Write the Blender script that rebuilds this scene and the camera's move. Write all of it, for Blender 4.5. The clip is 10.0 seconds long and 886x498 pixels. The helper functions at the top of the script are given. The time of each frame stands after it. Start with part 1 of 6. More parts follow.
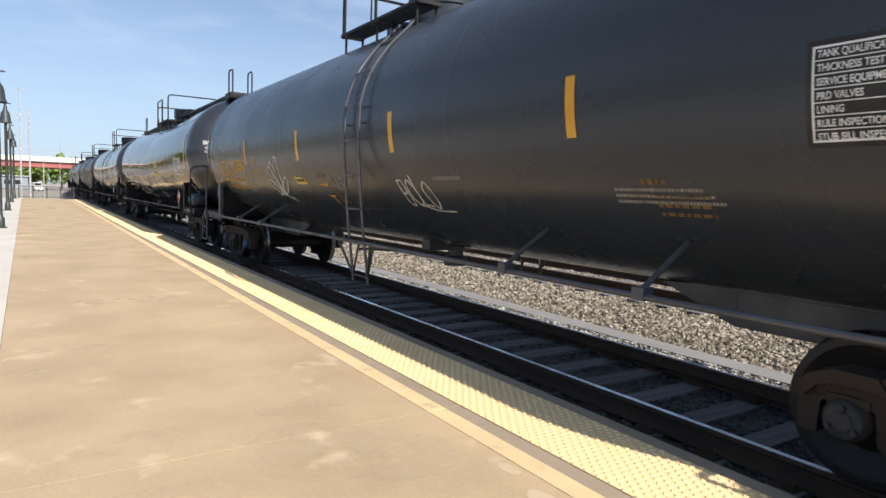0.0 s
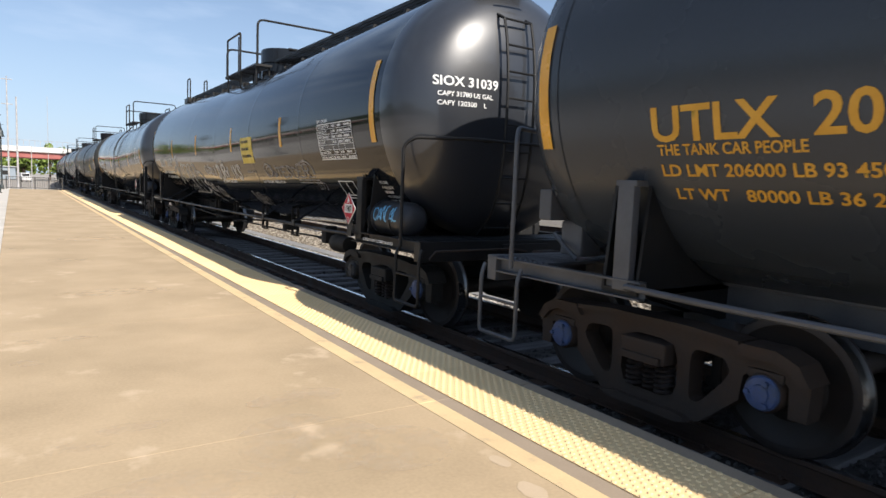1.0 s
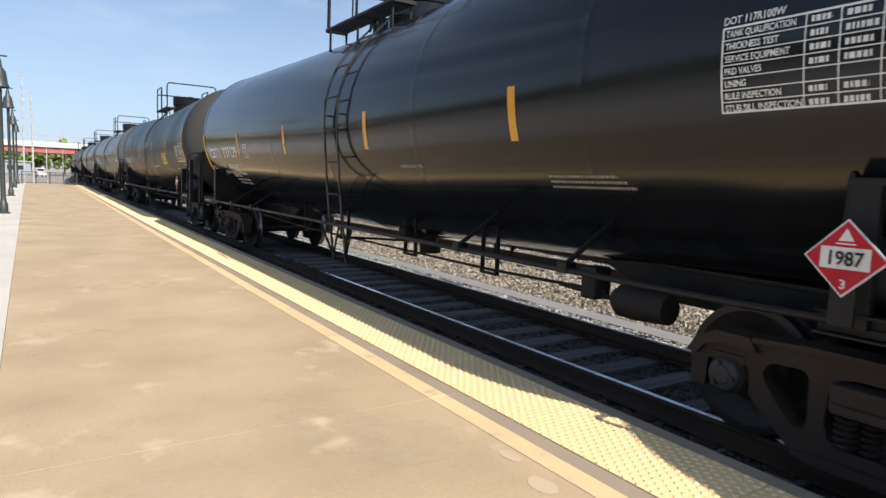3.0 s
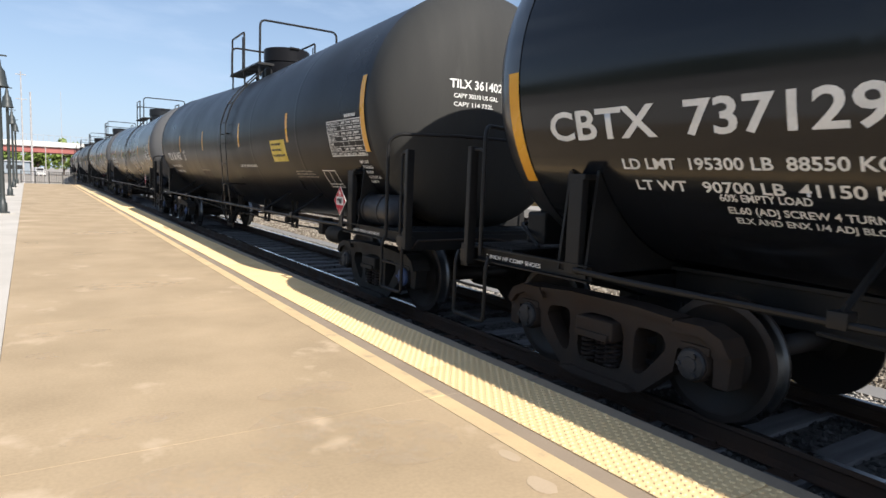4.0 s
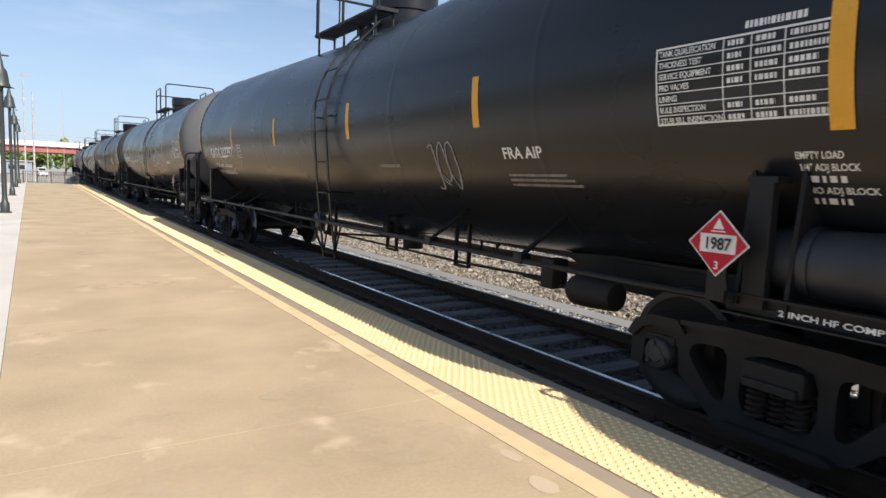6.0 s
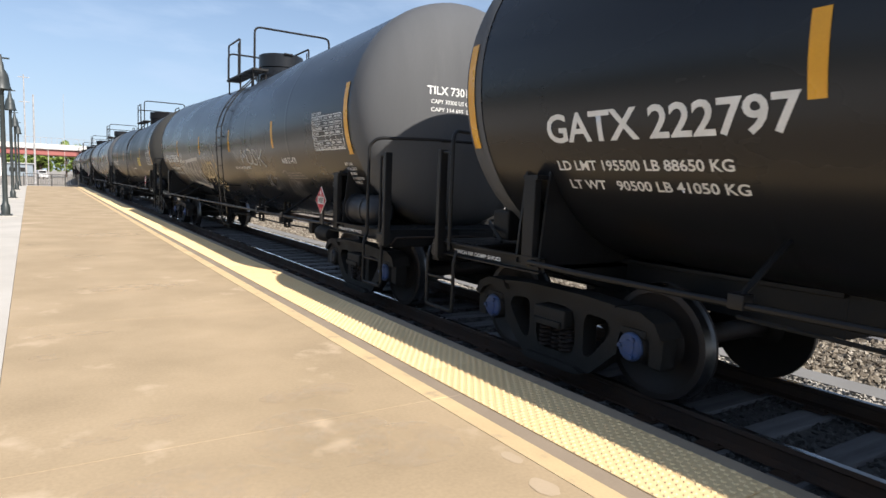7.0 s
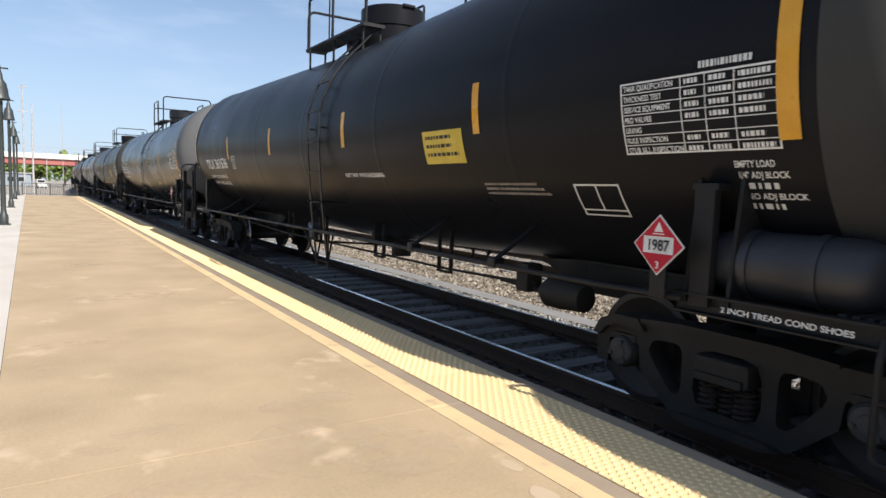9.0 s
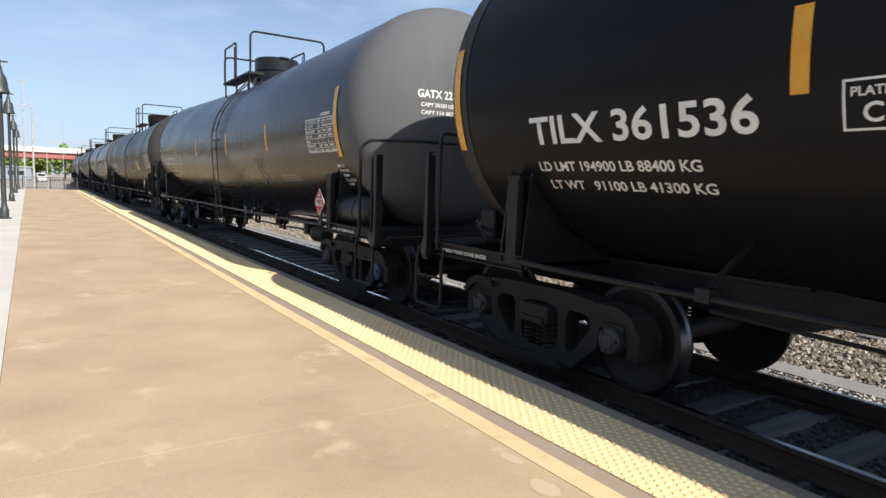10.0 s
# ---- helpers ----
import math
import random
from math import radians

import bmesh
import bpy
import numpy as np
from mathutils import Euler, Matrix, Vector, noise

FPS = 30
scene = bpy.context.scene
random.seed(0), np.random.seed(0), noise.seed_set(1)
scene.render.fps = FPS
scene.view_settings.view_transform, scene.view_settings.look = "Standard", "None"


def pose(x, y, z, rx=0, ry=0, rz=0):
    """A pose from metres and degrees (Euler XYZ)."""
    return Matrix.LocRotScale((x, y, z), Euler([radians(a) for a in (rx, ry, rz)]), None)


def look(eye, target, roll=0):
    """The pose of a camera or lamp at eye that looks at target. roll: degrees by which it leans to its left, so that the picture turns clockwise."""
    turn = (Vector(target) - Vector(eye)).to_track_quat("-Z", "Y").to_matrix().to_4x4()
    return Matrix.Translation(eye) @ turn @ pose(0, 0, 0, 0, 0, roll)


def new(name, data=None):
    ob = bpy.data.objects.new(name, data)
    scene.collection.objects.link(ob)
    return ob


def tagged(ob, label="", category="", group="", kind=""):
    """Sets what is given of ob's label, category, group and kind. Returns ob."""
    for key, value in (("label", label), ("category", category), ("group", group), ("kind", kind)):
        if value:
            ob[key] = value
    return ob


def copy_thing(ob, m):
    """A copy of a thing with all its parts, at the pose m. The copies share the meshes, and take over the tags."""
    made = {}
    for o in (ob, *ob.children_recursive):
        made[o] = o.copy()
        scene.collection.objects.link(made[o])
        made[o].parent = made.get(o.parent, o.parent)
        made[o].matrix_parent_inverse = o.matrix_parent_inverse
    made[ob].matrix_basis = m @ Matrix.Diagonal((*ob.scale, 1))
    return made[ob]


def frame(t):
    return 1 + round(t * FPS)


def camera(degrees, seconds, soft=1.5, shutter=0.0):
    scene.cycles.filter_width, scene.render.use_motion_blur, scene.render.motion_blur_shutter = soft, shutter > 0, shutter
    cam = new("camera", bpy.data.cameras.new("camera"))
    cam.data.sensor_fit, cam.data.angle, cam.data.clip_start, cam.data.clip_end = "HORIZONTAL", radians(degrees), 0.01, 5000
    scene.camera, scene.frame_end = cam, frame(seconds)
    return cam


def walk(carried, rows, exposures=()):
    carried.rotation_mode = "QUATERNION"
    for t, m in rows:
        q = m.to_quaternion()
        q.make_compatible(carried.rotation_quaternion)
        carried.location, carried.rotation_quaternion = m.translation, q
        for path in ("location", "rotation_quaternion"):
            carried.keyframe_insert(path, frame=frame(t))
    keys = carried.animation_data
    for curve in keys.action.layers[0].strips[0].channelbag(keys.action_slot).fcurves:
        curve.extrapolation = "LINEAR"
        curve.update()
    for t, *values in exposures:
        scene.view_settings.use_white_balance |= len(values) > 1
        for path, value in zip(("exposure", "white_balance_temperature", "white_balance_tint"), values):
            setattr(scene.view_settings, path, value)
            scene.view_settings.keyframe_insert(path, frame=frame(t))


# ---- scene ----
# camera: held at eye height on the platform; z = 0 is the top of the rails, the track runs along y
EYE = (0.0, 0.0, 1.652)
cam = camera(71.25, 10.0, soft=1.5, shutter=0.03)


def held(yaw, pitch, lean):
    a, b = radians(yaw), radians(pitch)
    aim = Vector((math.sin(a) * math.cos(b), math.cos(a) * math.cos(b), math.sin(b)))
    return look(EYE, Vector(EYE) + aim, lean)


walk(cam, [
    (0.0, held(33.25, -4.97, 1.98)), (0.5, held(33.07, -5.00, 2.13)), (1.0, held(34.04, -5.59, 2.30)),
    (1.5, held(32.89, -5.85, 1.78)), (2.0, held(33.18, -5.82, 2.21)), (2.5, held(33.04, -6.09, 2.25)),
    (4.0, held(33.12, -6.12, 2.32)), (4.5, held(33.01, -5.80, 2.22)), (5.0, held(33.17, -6.20, 2.22)),
    (5.5, held(33.20, -6.19, 2.24)), (6.0, held(32.98, -6.16, 2.28)), (7.5, held(32.94, -5.91, 2.20)),
    (8.0, held(33.22, -5.94, 2.26)), (8.5, held(32.89, -6.09, 2.09)), (9.0, held(33.03, -5.28, 1.94)),
    (9.5, held(33.38, -5.15, 2.03)), (10.0, held(33.00, -5.85, 1.95)),
], ((0.0, 0.55, 6500, 11.5), (10.0, 0.55, 6500, 11.5)))

# light: one sun behind the camera, a clear sky with thin cirrus
SUN_FROM = Vector((1.04, -4.9, 4.05)).normalized()
sun = new("sun", bpy.data.lights.new("sun", "SUN"))
sun.data.energy, sun.data.angle, sun.data.color = 4.65, radians(0.5), (1.0, 0.94, 0.845)
sun.matrix_world = look((30, -60, 60), Vector((30, -60, 60)) - SUN_FROM)
world = bpy.data.worlds.new("sky")
scene.world = world
world.use_nodes = True
wn, wl = world.node_tree.nodes, world.node_tree.links
wn.clear()
sky = wn.new("ShaderNodeTexSky")
sky.sky_type, sky.sun_disc = "NISHITA", False
sky.sun_elevation = math.asin(SUN_FROM.z)
sky.sun_rotation = math.atan2(SUN_FROM.x, SUN_FROM.y)
sky.air_density, sky.dust_density, sky.ozone_density = 1.0, 0.6, 3.5
co = wn.new("ShaderNodeTexCoord")
mp = wn.new("ShaderNodeMapping")
mp.inputs["Scale"].default_value = (1.2, 1.6, 5.0)
mp.inputs["Rotation"].default_value = (0.3, 0.35, 0.5)
cl = wn.new("ShaderNodeTexNoise")
cl.inputs["Scale"].default_value, cl.inputs["Detail"].default_value, cl.inputs["Roughness"].default_value = 1.7, 6, 0.55
cr = wn.new("ShaderNodeValToRGB")
cr.color_ramp.elements[0].position, cr.color_ramp.elements[0].color = 0.43, (0, 0, 0, 1)
cr.color_ramp.elements[1].position, cr.color_ramp.elements[1].color = 0.66, (0.7, 0.7, 0.7, 1)
mixc = wn.new("ShaderNodeMix")
mixc.data_type = "RGBA"
mixc.inputs["B"].default_value = (4.9, 6.3, 8.3, 1)
bg = wn.new("ShaderNodeBackground")
bg.inputs["Strength"].default_value = 0.083
wo = wn.new("ShaderNodeOutputWorld")
wl.new(co.outputs["Generated"], mp.inputs["Vector"])
wl.new(mp.outputs["Vector"], cl.inputs["Vector"])
wl.new(cl.outputs["Fac"], cr.inputs["Fac"])
sep = wn.new("ShaderNodeSeparateXYZ")
haze = wn.new("ShaderNodeMapRange")
haze.inputs["From Min"].default_value, haze.inputs["From Max"].default_value = 0.0, 0.30
haze.inputs["To Min"].default_value, haze.inputs["To Max"].default_value = 0.75, 0.20
both = wn.new("ShaderNodeMath")
both.operation = "MAXIMUM"
wl.new(co.outputs["Generated"], sep.inputs["Vector"])
wl.new(sep.outputs["Z"], haze.inputs["Value"])
wl.new(cr.outputs["Color"], both.inputs[0])
wl.new(haze.outputs["Result"], both.inputs[1])
wl.new(both.outputs[0], mixc.inputs["Factor"])
wl.new(sky.outputs["Color"], mixc.inputs["A"])
wl.new(mixc.outputs["Result"], bg.inputs["Color"])
wl.new(bg.outputs["Background"], wo.inputs["Surface"])


# ---- materials ----
def mat(name, color, rough=0.6, metal=0.0, color2=None, scale=3.0, fine=60.0, mix=0.5, bump=0.0, stretch=(1, 1, 1), rough_var=0.15,
        spots=None, spot_at=0.62, random_amount=0.0, coat=0.0, spot_scale=1.0, spec=0.5):
    m = bpy.data.materials.new(name)
    m.use_nodes = True
    n, l = m.node_tree.nodes, m.node_tree.links
    p = n["Principled BSDF"]
    c = n.new("ShaderNodeTexCoord")
    mg = n.new("ShaderNodeMapping")
    mg.inputs["Scale"].default_value = stretch
    l.new(c.outputs["Object"], mg.inputs["Vector"])
    big, small = n.new("ShaderNodeTexNoise"), n.new("ShaderNodeTexNoise")
    big.inputs["Scale"].default_value, big.inputs["Detail"].default_value = scale, 5
    small.inputs["Scale"].default_value, small.inputs["Detail"].default_value = fine, 4
    l.new(mg.outputs["Vector"], big.inputs["Vector"])
    l.new(mg.outputs["Vector"], small.inputs["Vector"])
    add = n.new("ShaderNodeMath")
    add.operation = "MULTIPLY_ADD"
    add.inputs[1].default_value = 0.4
    l.new(small.outputs["Fac"], add.inputs[0])
    l.new(big.outputs["Fac"], add.inputs[2])
    ramp = n.new("ShaderNodeMapRange")
    ramp.inputs["From Min"].default_value, ramp.inputs["From Max"].default_value = 0.45, 0.95
    l.new(add.outputs[0], ramp.inputs["Value"])
    mx = n.new("ShaderNodeMix")
    mx.data_type = "RGBA"
    mx.inputs["A"].default_value = (*color, 1)
    mx.inputs["B"].default_value = (*(color2 or tuple(v * (1 - mix) for v in color)), 1)
    l.new(ramp.outputs["Result"], mx.inputs["Factor"])
    out = mx.outputs["Result"]
    if spots:
        sp = n.new("ShaderNodeTexNoise")
        sp.inputs["Scale"].default_value, sp.inputs["Detail"].default_value, sp.inputs["Roughness"].default_value = spot_scale, 7, 0.6
        l.new(mg.outputs["Vector"], sp.inputs["Vector"])
        sr = n.new("ShaderNodeMapRange")
        sr.inputs["From Min"].default_value, sr.inputs["From Max"].default_value = spot_at, spot_at + 0.1
        l.new(sp.outputs["Fac"], sr.inputs["Value"])
        m2 = n.new("ShaderNodeMix")
        m2.data_type = "RGBA"
        m2.inputs["B"].default_value = (*spots, 1)
        l.new(sr.outputs["Result"], m2.inputs["Factor"])
        l.new(out, m2.inputs["A"])
        out = m2.outputs["Result"]
    if random_amount:
        oi = n.new("ShaderNodeObjectInfo")
        hs = n.new("ShaderNodeHueSaturation")
        mr = n.new("ShaderNodeMapRange")
        mr.inputs["To Min"].default_value, mr.inputs["To Max"].default_value = 1 - random_amount, 1 + random_amount
        l.new(oi.outputs["Random"], mr.inputs["Value"])
        l.new(mr.outputs["Result"], hs.inputs["Value"])
        l.new(out, hs.inputs["Color"])
        out = hs.outputs["Color"]
    l.new(out, p.inputs["Base Color"])
    rr = n.new("ShaderNodeMapRange")
    rr.inputs["From Min"].default_value, rr.inputs["From Max"].default_value = 0.3, 0.7
    rr.inputs["To Min"].default_value, rr.inputs["To Max"].default_value = max(0.02, rough - rough_var), min(1, rough + rough_var)
    l.new(big.outputs["Fac"], rr.inputs["Value"])
    l.new(rr.outputs["Result"], p.inputs["Roughness"])
    p.inputs["Metallic"].default_value = metal
    p.inputs["Specular IOR Level"].default_value = spec
    p.inputs["Coat Weight"].default_value = coat
    p.inputs["Coat Roughness"].default_value = 0.10
    if bump:
        b = n.new("ShaderNodeBump")
        b.inputs["Strength"].default_value, b.inputs["Distance"].default_value = 1.0, bump
        l.new(add.outputs[0], b.inputs["Height"])
        l.new(b.outputs["Normal"], p.inputs["Normal"])
    return m


M = dict(
    slab=mat("worn_tan_concrete", (0.52, 0.385, 0.235), 0.85, 0, (0.36, 0.265, 0.16), 1.1, 45, bump=0.0015, spots=(0.585, 0.445, 0.295), spot_at=0.6, spot_scale=1.6),
    walkway=mat("pale_concrete", (0.62, 0.57, 0.50), 0.85, 0, (0.5, 0.46, 0.4), 1.0, 80, bump=0.001),
    edge=mat("edge_concrete", (0.36, 0.28, 0.20), 0.85, 0, (0.27, 0.21, 0.15), 2.0, 70, bump=0.0015),
    cream=mat("cream_band", (0.76, 0.56, 0.30), 0.8, 0, (0.62, 0.45, 0.25), 2.5, 60, bump=0.001, spots=(0.50, 0.37, 0.23), spot_at=0.58, spot_scale=5),
    tactile=mat("yellow_tactile", (0.95, 0.69, 0.37), 0.6, 0, (0.86, 0.60, 0.30), 1.2, 40, random_amount=0.05, spots=(0.55, 0.36, 0.12), spot_at=0.66, spot_scale=6),
    rail_steel=mat("rusty_rail", (0.05, 0.035, 0.028), 0.7, 0.3, (0.09, 0.05, 0.03), 4, 40),
    rail_top=mat("polished_rail", (0.55, 0.56, 0.58), 0.22, 1.0, (0.45, 0.45, 0.46), 2, 30),
    tie=mat("weathered_tie", (0.155, 0.15, 0.155), 0.9, 0, (0.085, 0.083, 0.085), 4, 50, bump=0.004, stretch=(0.3, 3, 3), random_amount=0.25),
    ballast=mat("dark_ballast", (0.09, 0.085, 0.08), 0.95, 0, (0.045, 0.042, 0.04), 14, 45, bump=0.01),
    gravel=mat("grey_brown_gravel", (0.20, 0.175, 0.14), 0.95, 0, (0.08, 0.068, 0.055), 11, 35, bump=0.02, random_amount=0.2),
    curb=mat("grey_gutter_concrete", (0.27, 0.265, 0.255), 0.85, 0, (0.21, 0.205, 0.2), 1.5, 50, bump=0.001),
    ground=mat("yard_gravel", (0.40, 0.36, 0.31), 0.95, 0, (0.28, 0.25, 0.21), 0.4, 20, bump=0.01),
    wheel=mat("brown_wheel", (0.022, 0.018, 0.016), 0.6, 0.2, (0.04, 0.028, 0.022), 5, 50, rough_var=0.1),
    tread=mat("polished_tread", (0.22, 0.22, 0.22), 0.36, 1.0, (0.15, 0.15, 0.15), 4, 40),
    truck=mat("black_cast_steel", (0.012, 0.0115, 0.011), 0.7, 0.0, (0.028, 0.024, 0.02), 5, 40, bump=0.002, spec=0.35),
    truck_brown=mat("rusty_cast_steel", (0.030, 0.022, 0.018), 0.75, 0.0, (0.055, 0.036, 0.025), 5, 40, bump=0.002, spec=0.35),
    spring=mat("spring_steel", (0.06, 0.045, 0.04), 0.5, 0.4),
    cap_blue=mat("blue_bearing_cap", (0.04, 0.085, 0.24), 0.5, 0, (0.06, 0.08, 0.13), 9, 50),
    cap_grey=mat("grey_bearing_cap", (0.055, 0.055, 0.06), 0.55, 0.2, (0.03, 0.03, 0.03), 9, 50),
    frame_black=mat("black_frame_paint", (0.010, 0.010, 0.011), 0.5, 0, (0.018, 0.0175, 0.017), 3, 40, spec=0.25),
    reservoir=mat("grey_reservoir_paint", (0.030, 0.032, 0.038), 0.5, 0, (0.022, 0.023, 0.026), 3, 40),
    frame_grey=mat("grey_frame_paint", (0.085, 0.09, 0.10), 0.5, 0, (0.06, 0.06, 0.065), 3, 40),
    white=mat("white_lettering", (0.78, 0.78, 0.76), 0.6, 0, (0.6, 0.6, 0.58), 6, 50),
    faded=mat("faded_lettering", (0.36, 0.33, 0.29), 0.7, 0, (0.2, 0.18, 0.16), 9, 40),
    amber=mat("amber_lettering", (0.62, 0.33, 0.03), 0.6, 0, (0.5, 0.25, 0.02), 6, 50),
    strip=mat("amber_reflective_strip", (0.72, 0.36, 0.02), 0.35, 0, (0.62, 0.29, 0.015), 4, 60),
    label_yellow=mat("yellow_label", (0.68, 0.50, 0.06), 0.5, 0, (0.55, 0.4, 0.04), 6, 60),
    red=mat("red_placard", (0.48, 0.014, 0.032), 0.5, 0, (0.40, 0.014, 0.03), 6, 60, spec=0.25),
    paint_black=mat("black_ink", (0.015, 0.015, 0.015), 0.6),
    spray_white=mat("white_spray_paint", (0.62, 0.60, 0.56), 0.7, 0, (0.4, 0.38, 0.35), 5, 40),
    spray_grey=mat("thin_spray_paint", (0.30, 0.29, 0.28), 0.7, 0, (0.16, 0.15, 0.15), 8, 40),
    spray_brown=mat("brown_spray_paint", (0.11, 0.065, 0.035), 0.7, 0, (0.06, 0.035, 0.02), 6, 40),
    rust_patch=mat("rust_stained_patch", (0.040, 0.024, 0.016), 0.6, 0, (0.020, 0.014, 0.011), 5, 40),
    spray_cream=mat("cream_spray_paint", (0.60, 0.47, 0.26), 0.7, 0, (0.5, 0.40, 0.24), 5, 40),
    amber_faint=mat("faded_amber_lettering", (0.22, 0.12, 0.03), 0.7, 0, (0.12, 0.07, 0.03), 9, 40),
    spray_blue=mat("blue_spray_paint", (0.10, 0.38, 0.66), 0.6, 0, (0.2, 0.5, 0.75), 3, 30),
    lamp_post=mat("dark_green_black_enamel", (0.045, 0.055, 0.055), 0.5),
    galv=mat("galvanised_steel", (0.50, 0.51, 0.52), 0.5, 0.6, (0.4, 0.41, 0.42), 2, 30),
    rack_yellow=mat("faded_yellow_paint", (0.58, 0.36, 0.12), 0.65, 0, (0.46, 0.27, 0.09), 1.5, 20, spots=(0.3, 0.17, 0.08), spot_at=0.64),
    rack_grey=mat("grey_rack_panel", (0.34, 0.40, 0.46), 0.5, 0.3, (0.28, 0.33, 0.38), 1.5, 20),
    white_car=mat("white_enamel", (0.8, 0.8, 0.8), 0.5),
    bridge_white=mat("pale_bridge_concrete", (0.75, 0.73, 0.70), 0.8, 0, (0.62, 0.6, 0.57), 0.1, 2),
    bridge_red=mat("red_bridge_girder", (0.40, 0.13, 0.11), 0.7, 0, (0.30, 0.10, 0.09), 0.2, 3),
    leaf=mat("spring_leaves", (0.22, 0.30, 0.06), 0.7, 0, (0.14, 0.20, 0.04), 0.6, 6, random_amount=0.15),
    bark=mat("bark", (0.12, 0.09, 0.07), 0.9, 0, (0.07, 0.05, 0.04), 3, 20),
    fence=mat("dark_fence", (0.10, 0.095, 0.09), 0.6),
    pole=mat("weathered_pole", (0.55, 0.53, 0.52), 0.8),
    hill=mat("wooded_slope", (0.055, 0.075, 0.022), 0.9, 0, (0.028, 0.040, 0.014), 0.12, 1.2),
    patch=mat("pale_repair_mortar", (0.56, 0.43, 0.29), 0.9, 0, (0.50, 0.38, 0.25), 4, 60, bump=0.001),
)


# ---- mesh helpers ----
def part(name, bm, material, parent=None, label="", smooth=False, kind=""):
    me = bpy.data.meshes.new(name)
    bmesh.ops.recalc_face_normals(bm, faces=bm.faces)
    bm.to_mesh(me)
    bm.free()
    me.materials.append(material)
    if smooth:
        for f in me.polygons:
            f.use_smooth = True
        me.set_sharp_from_angle(angle=radians(40))
    return place(name, me, parent, label, kind)


def place(name, me, parent=None, label="", kind="", at=None):
    ob = new(name, me)
    ob.parent = parent
    if at is not None:
        ob.matrix_basis = at
    return tagged(ob, label, kind=kind)


def box(bm, x0, x1, y0, y1, z0, z1, bevel=0.0):
    m = Matrix.LocRotScale(((x0 + x1) / 2, (y0 + y1) / 2, (z0 + z1) / 2), None, (abs(x1 - x0), abs(y1 - y0), abs(z1 - z0)))
    r = bmesh.ops.create_cube(bm, size=1, matrix=m)
    if bevel:
        es = {e for v in r["verts"] for e in v.link_edges}
        bmesh.ops.bevel(bm, geom=list(es), offset=bevel, segments=2, affect="EDGES", profile=0.6)
    return bm


def solid(x0, x1, y0, y1, z0, z1, bevel=0.0):
    return box(bmesh.new(), x0, x1, y0, y1, z0, z1, bevel)


def tube(bm, pts, r, n=8, caps=True):
    pts = [Vector(p) for p in pts]
    rings = []
    for i, p in enumerate(pts):
        d = (pts[min(i + 1, len(pts) - 1)] - pts[max(i - 1, 0)]).normalized()
        a = d.cross(Vector((0.31, 0.17, 0.93))).normalized()
        b = d.cross(a)
        rings.append([bm.verts.new(p + r * (math.cos(k * math.tau / n) * a + math.sin(k * math.tau / n) * b)) for k in range(n)])
    for s, e in zip(rings, rings[1:]):
        best = min(range(n), key=lambda o: sum((s[k].co - e[(k + o) % n].co).length for k in range(n)))
        for k in range(n):
            bm.faces.new((s[k], s[(k + 1) % n], e[(k + 1 + best) % n], e[(k + best) % n]))
    if caps:
        bm.faces.new(rings[0])
        bm.faces.new(rings[-1])
    return bm


def bent(pts, radius=0.12, steps=4):
    """Rounds the corners of a polyline."""
    pts = [Vector(p) for p in pts]
    out = [pts[0]]
    for a, b, c in zip(pts, pts[1:], pts[2:]):
        r = min(radius, (b - a).length / 2.1, (c - b).length / 2.1)
        p, q = b + (a - b).normalized() * r, b + (c - b).normalized() * r
        for i in range(steps + 1):
            t = i / steps
            out.append(p.lerp(b, t).lerp(b.lerp(q, t), t))
    return out + [pts[-1]]


def lathe(bm, profile, m=None, n=32):
    """A profile of (radius, height) turned round z, then moved by m."""
    m = m or Matrix()
    rings = []
    for r, z in profile:
        if r < 1e-5:
            rings.append([bm.verts.new(m @ Vector((0, 0, z)))])
        else:
            rings.append([bm.verts.new(m @ Vector((r * math.cos(k * math.tau / n), r * math.sin(k * math.tau / n), z))) for k in range(n)])
    for s, e in zip(rings, rings[1:]):
        for k in range(n):
            j = (k + 1) % n
            f = [s[k % len(s)], s[j % len(s)], e[j % len(e)], e[k % len(e)]]
            f = list(dict.fromkeys(f))
            if len(f) > 2:
                bm.faces.new(f)
    return bm


def prism(bm, poly, x0, x1):
    """A polygon of (y, z) extruded along x."""
    a = [bm.verts.new((x0, y, z)) for y, z in poly]
    b = [bm.verts.new((x1, y, z)) for y, z in poly]
    n = len(poly)
    bm.faces.new(a)
    bm.faces.new(b[::-1])
    for k in range(n):
        bm.faces.new((a[k], a[(k + 1) % n], b[(k + 1) % n], b[k]))
    return bm


def sheet(bm, pts):
    bm.faces.new([bm.verts.new(p) for p in pts])
    return bm


# ---- the ground, the platform and the track ----
XC = 4.90          # centre line of the track
PZ = 0.20          # top of the platform


def track_x(y):
    return XC + (max(0.0, y - 70.0) ** 2) / (2 * 1633.0)


def structure(name, label, category):
    ob = new(name)
    return tagged(ob, label, category, kind="structure")


ground_ob = part("ground", sheet(bmesh.new(), [(-900, -900, -0.62), (900, -900, -0.62), (900, 1500, -0.62), (-900, 1500, -0.62)]), M["ground"])
tagged(ground_ob, "flat pale gravel ground reaching to the horizon", "ground", kind="structure")

platform = structure("platform", "long tan concrete station platform with worn patches", "platform")
part("base", solid(-9.0, 3.165, -14, 62.6, -0.62, PZ - 0.10), M["edge"], platform)
JOINTS = [3.42 + 3.30 * k for k in range(-5, 19)]


def bound(y):
    return -0.2 - 0.0157 * y


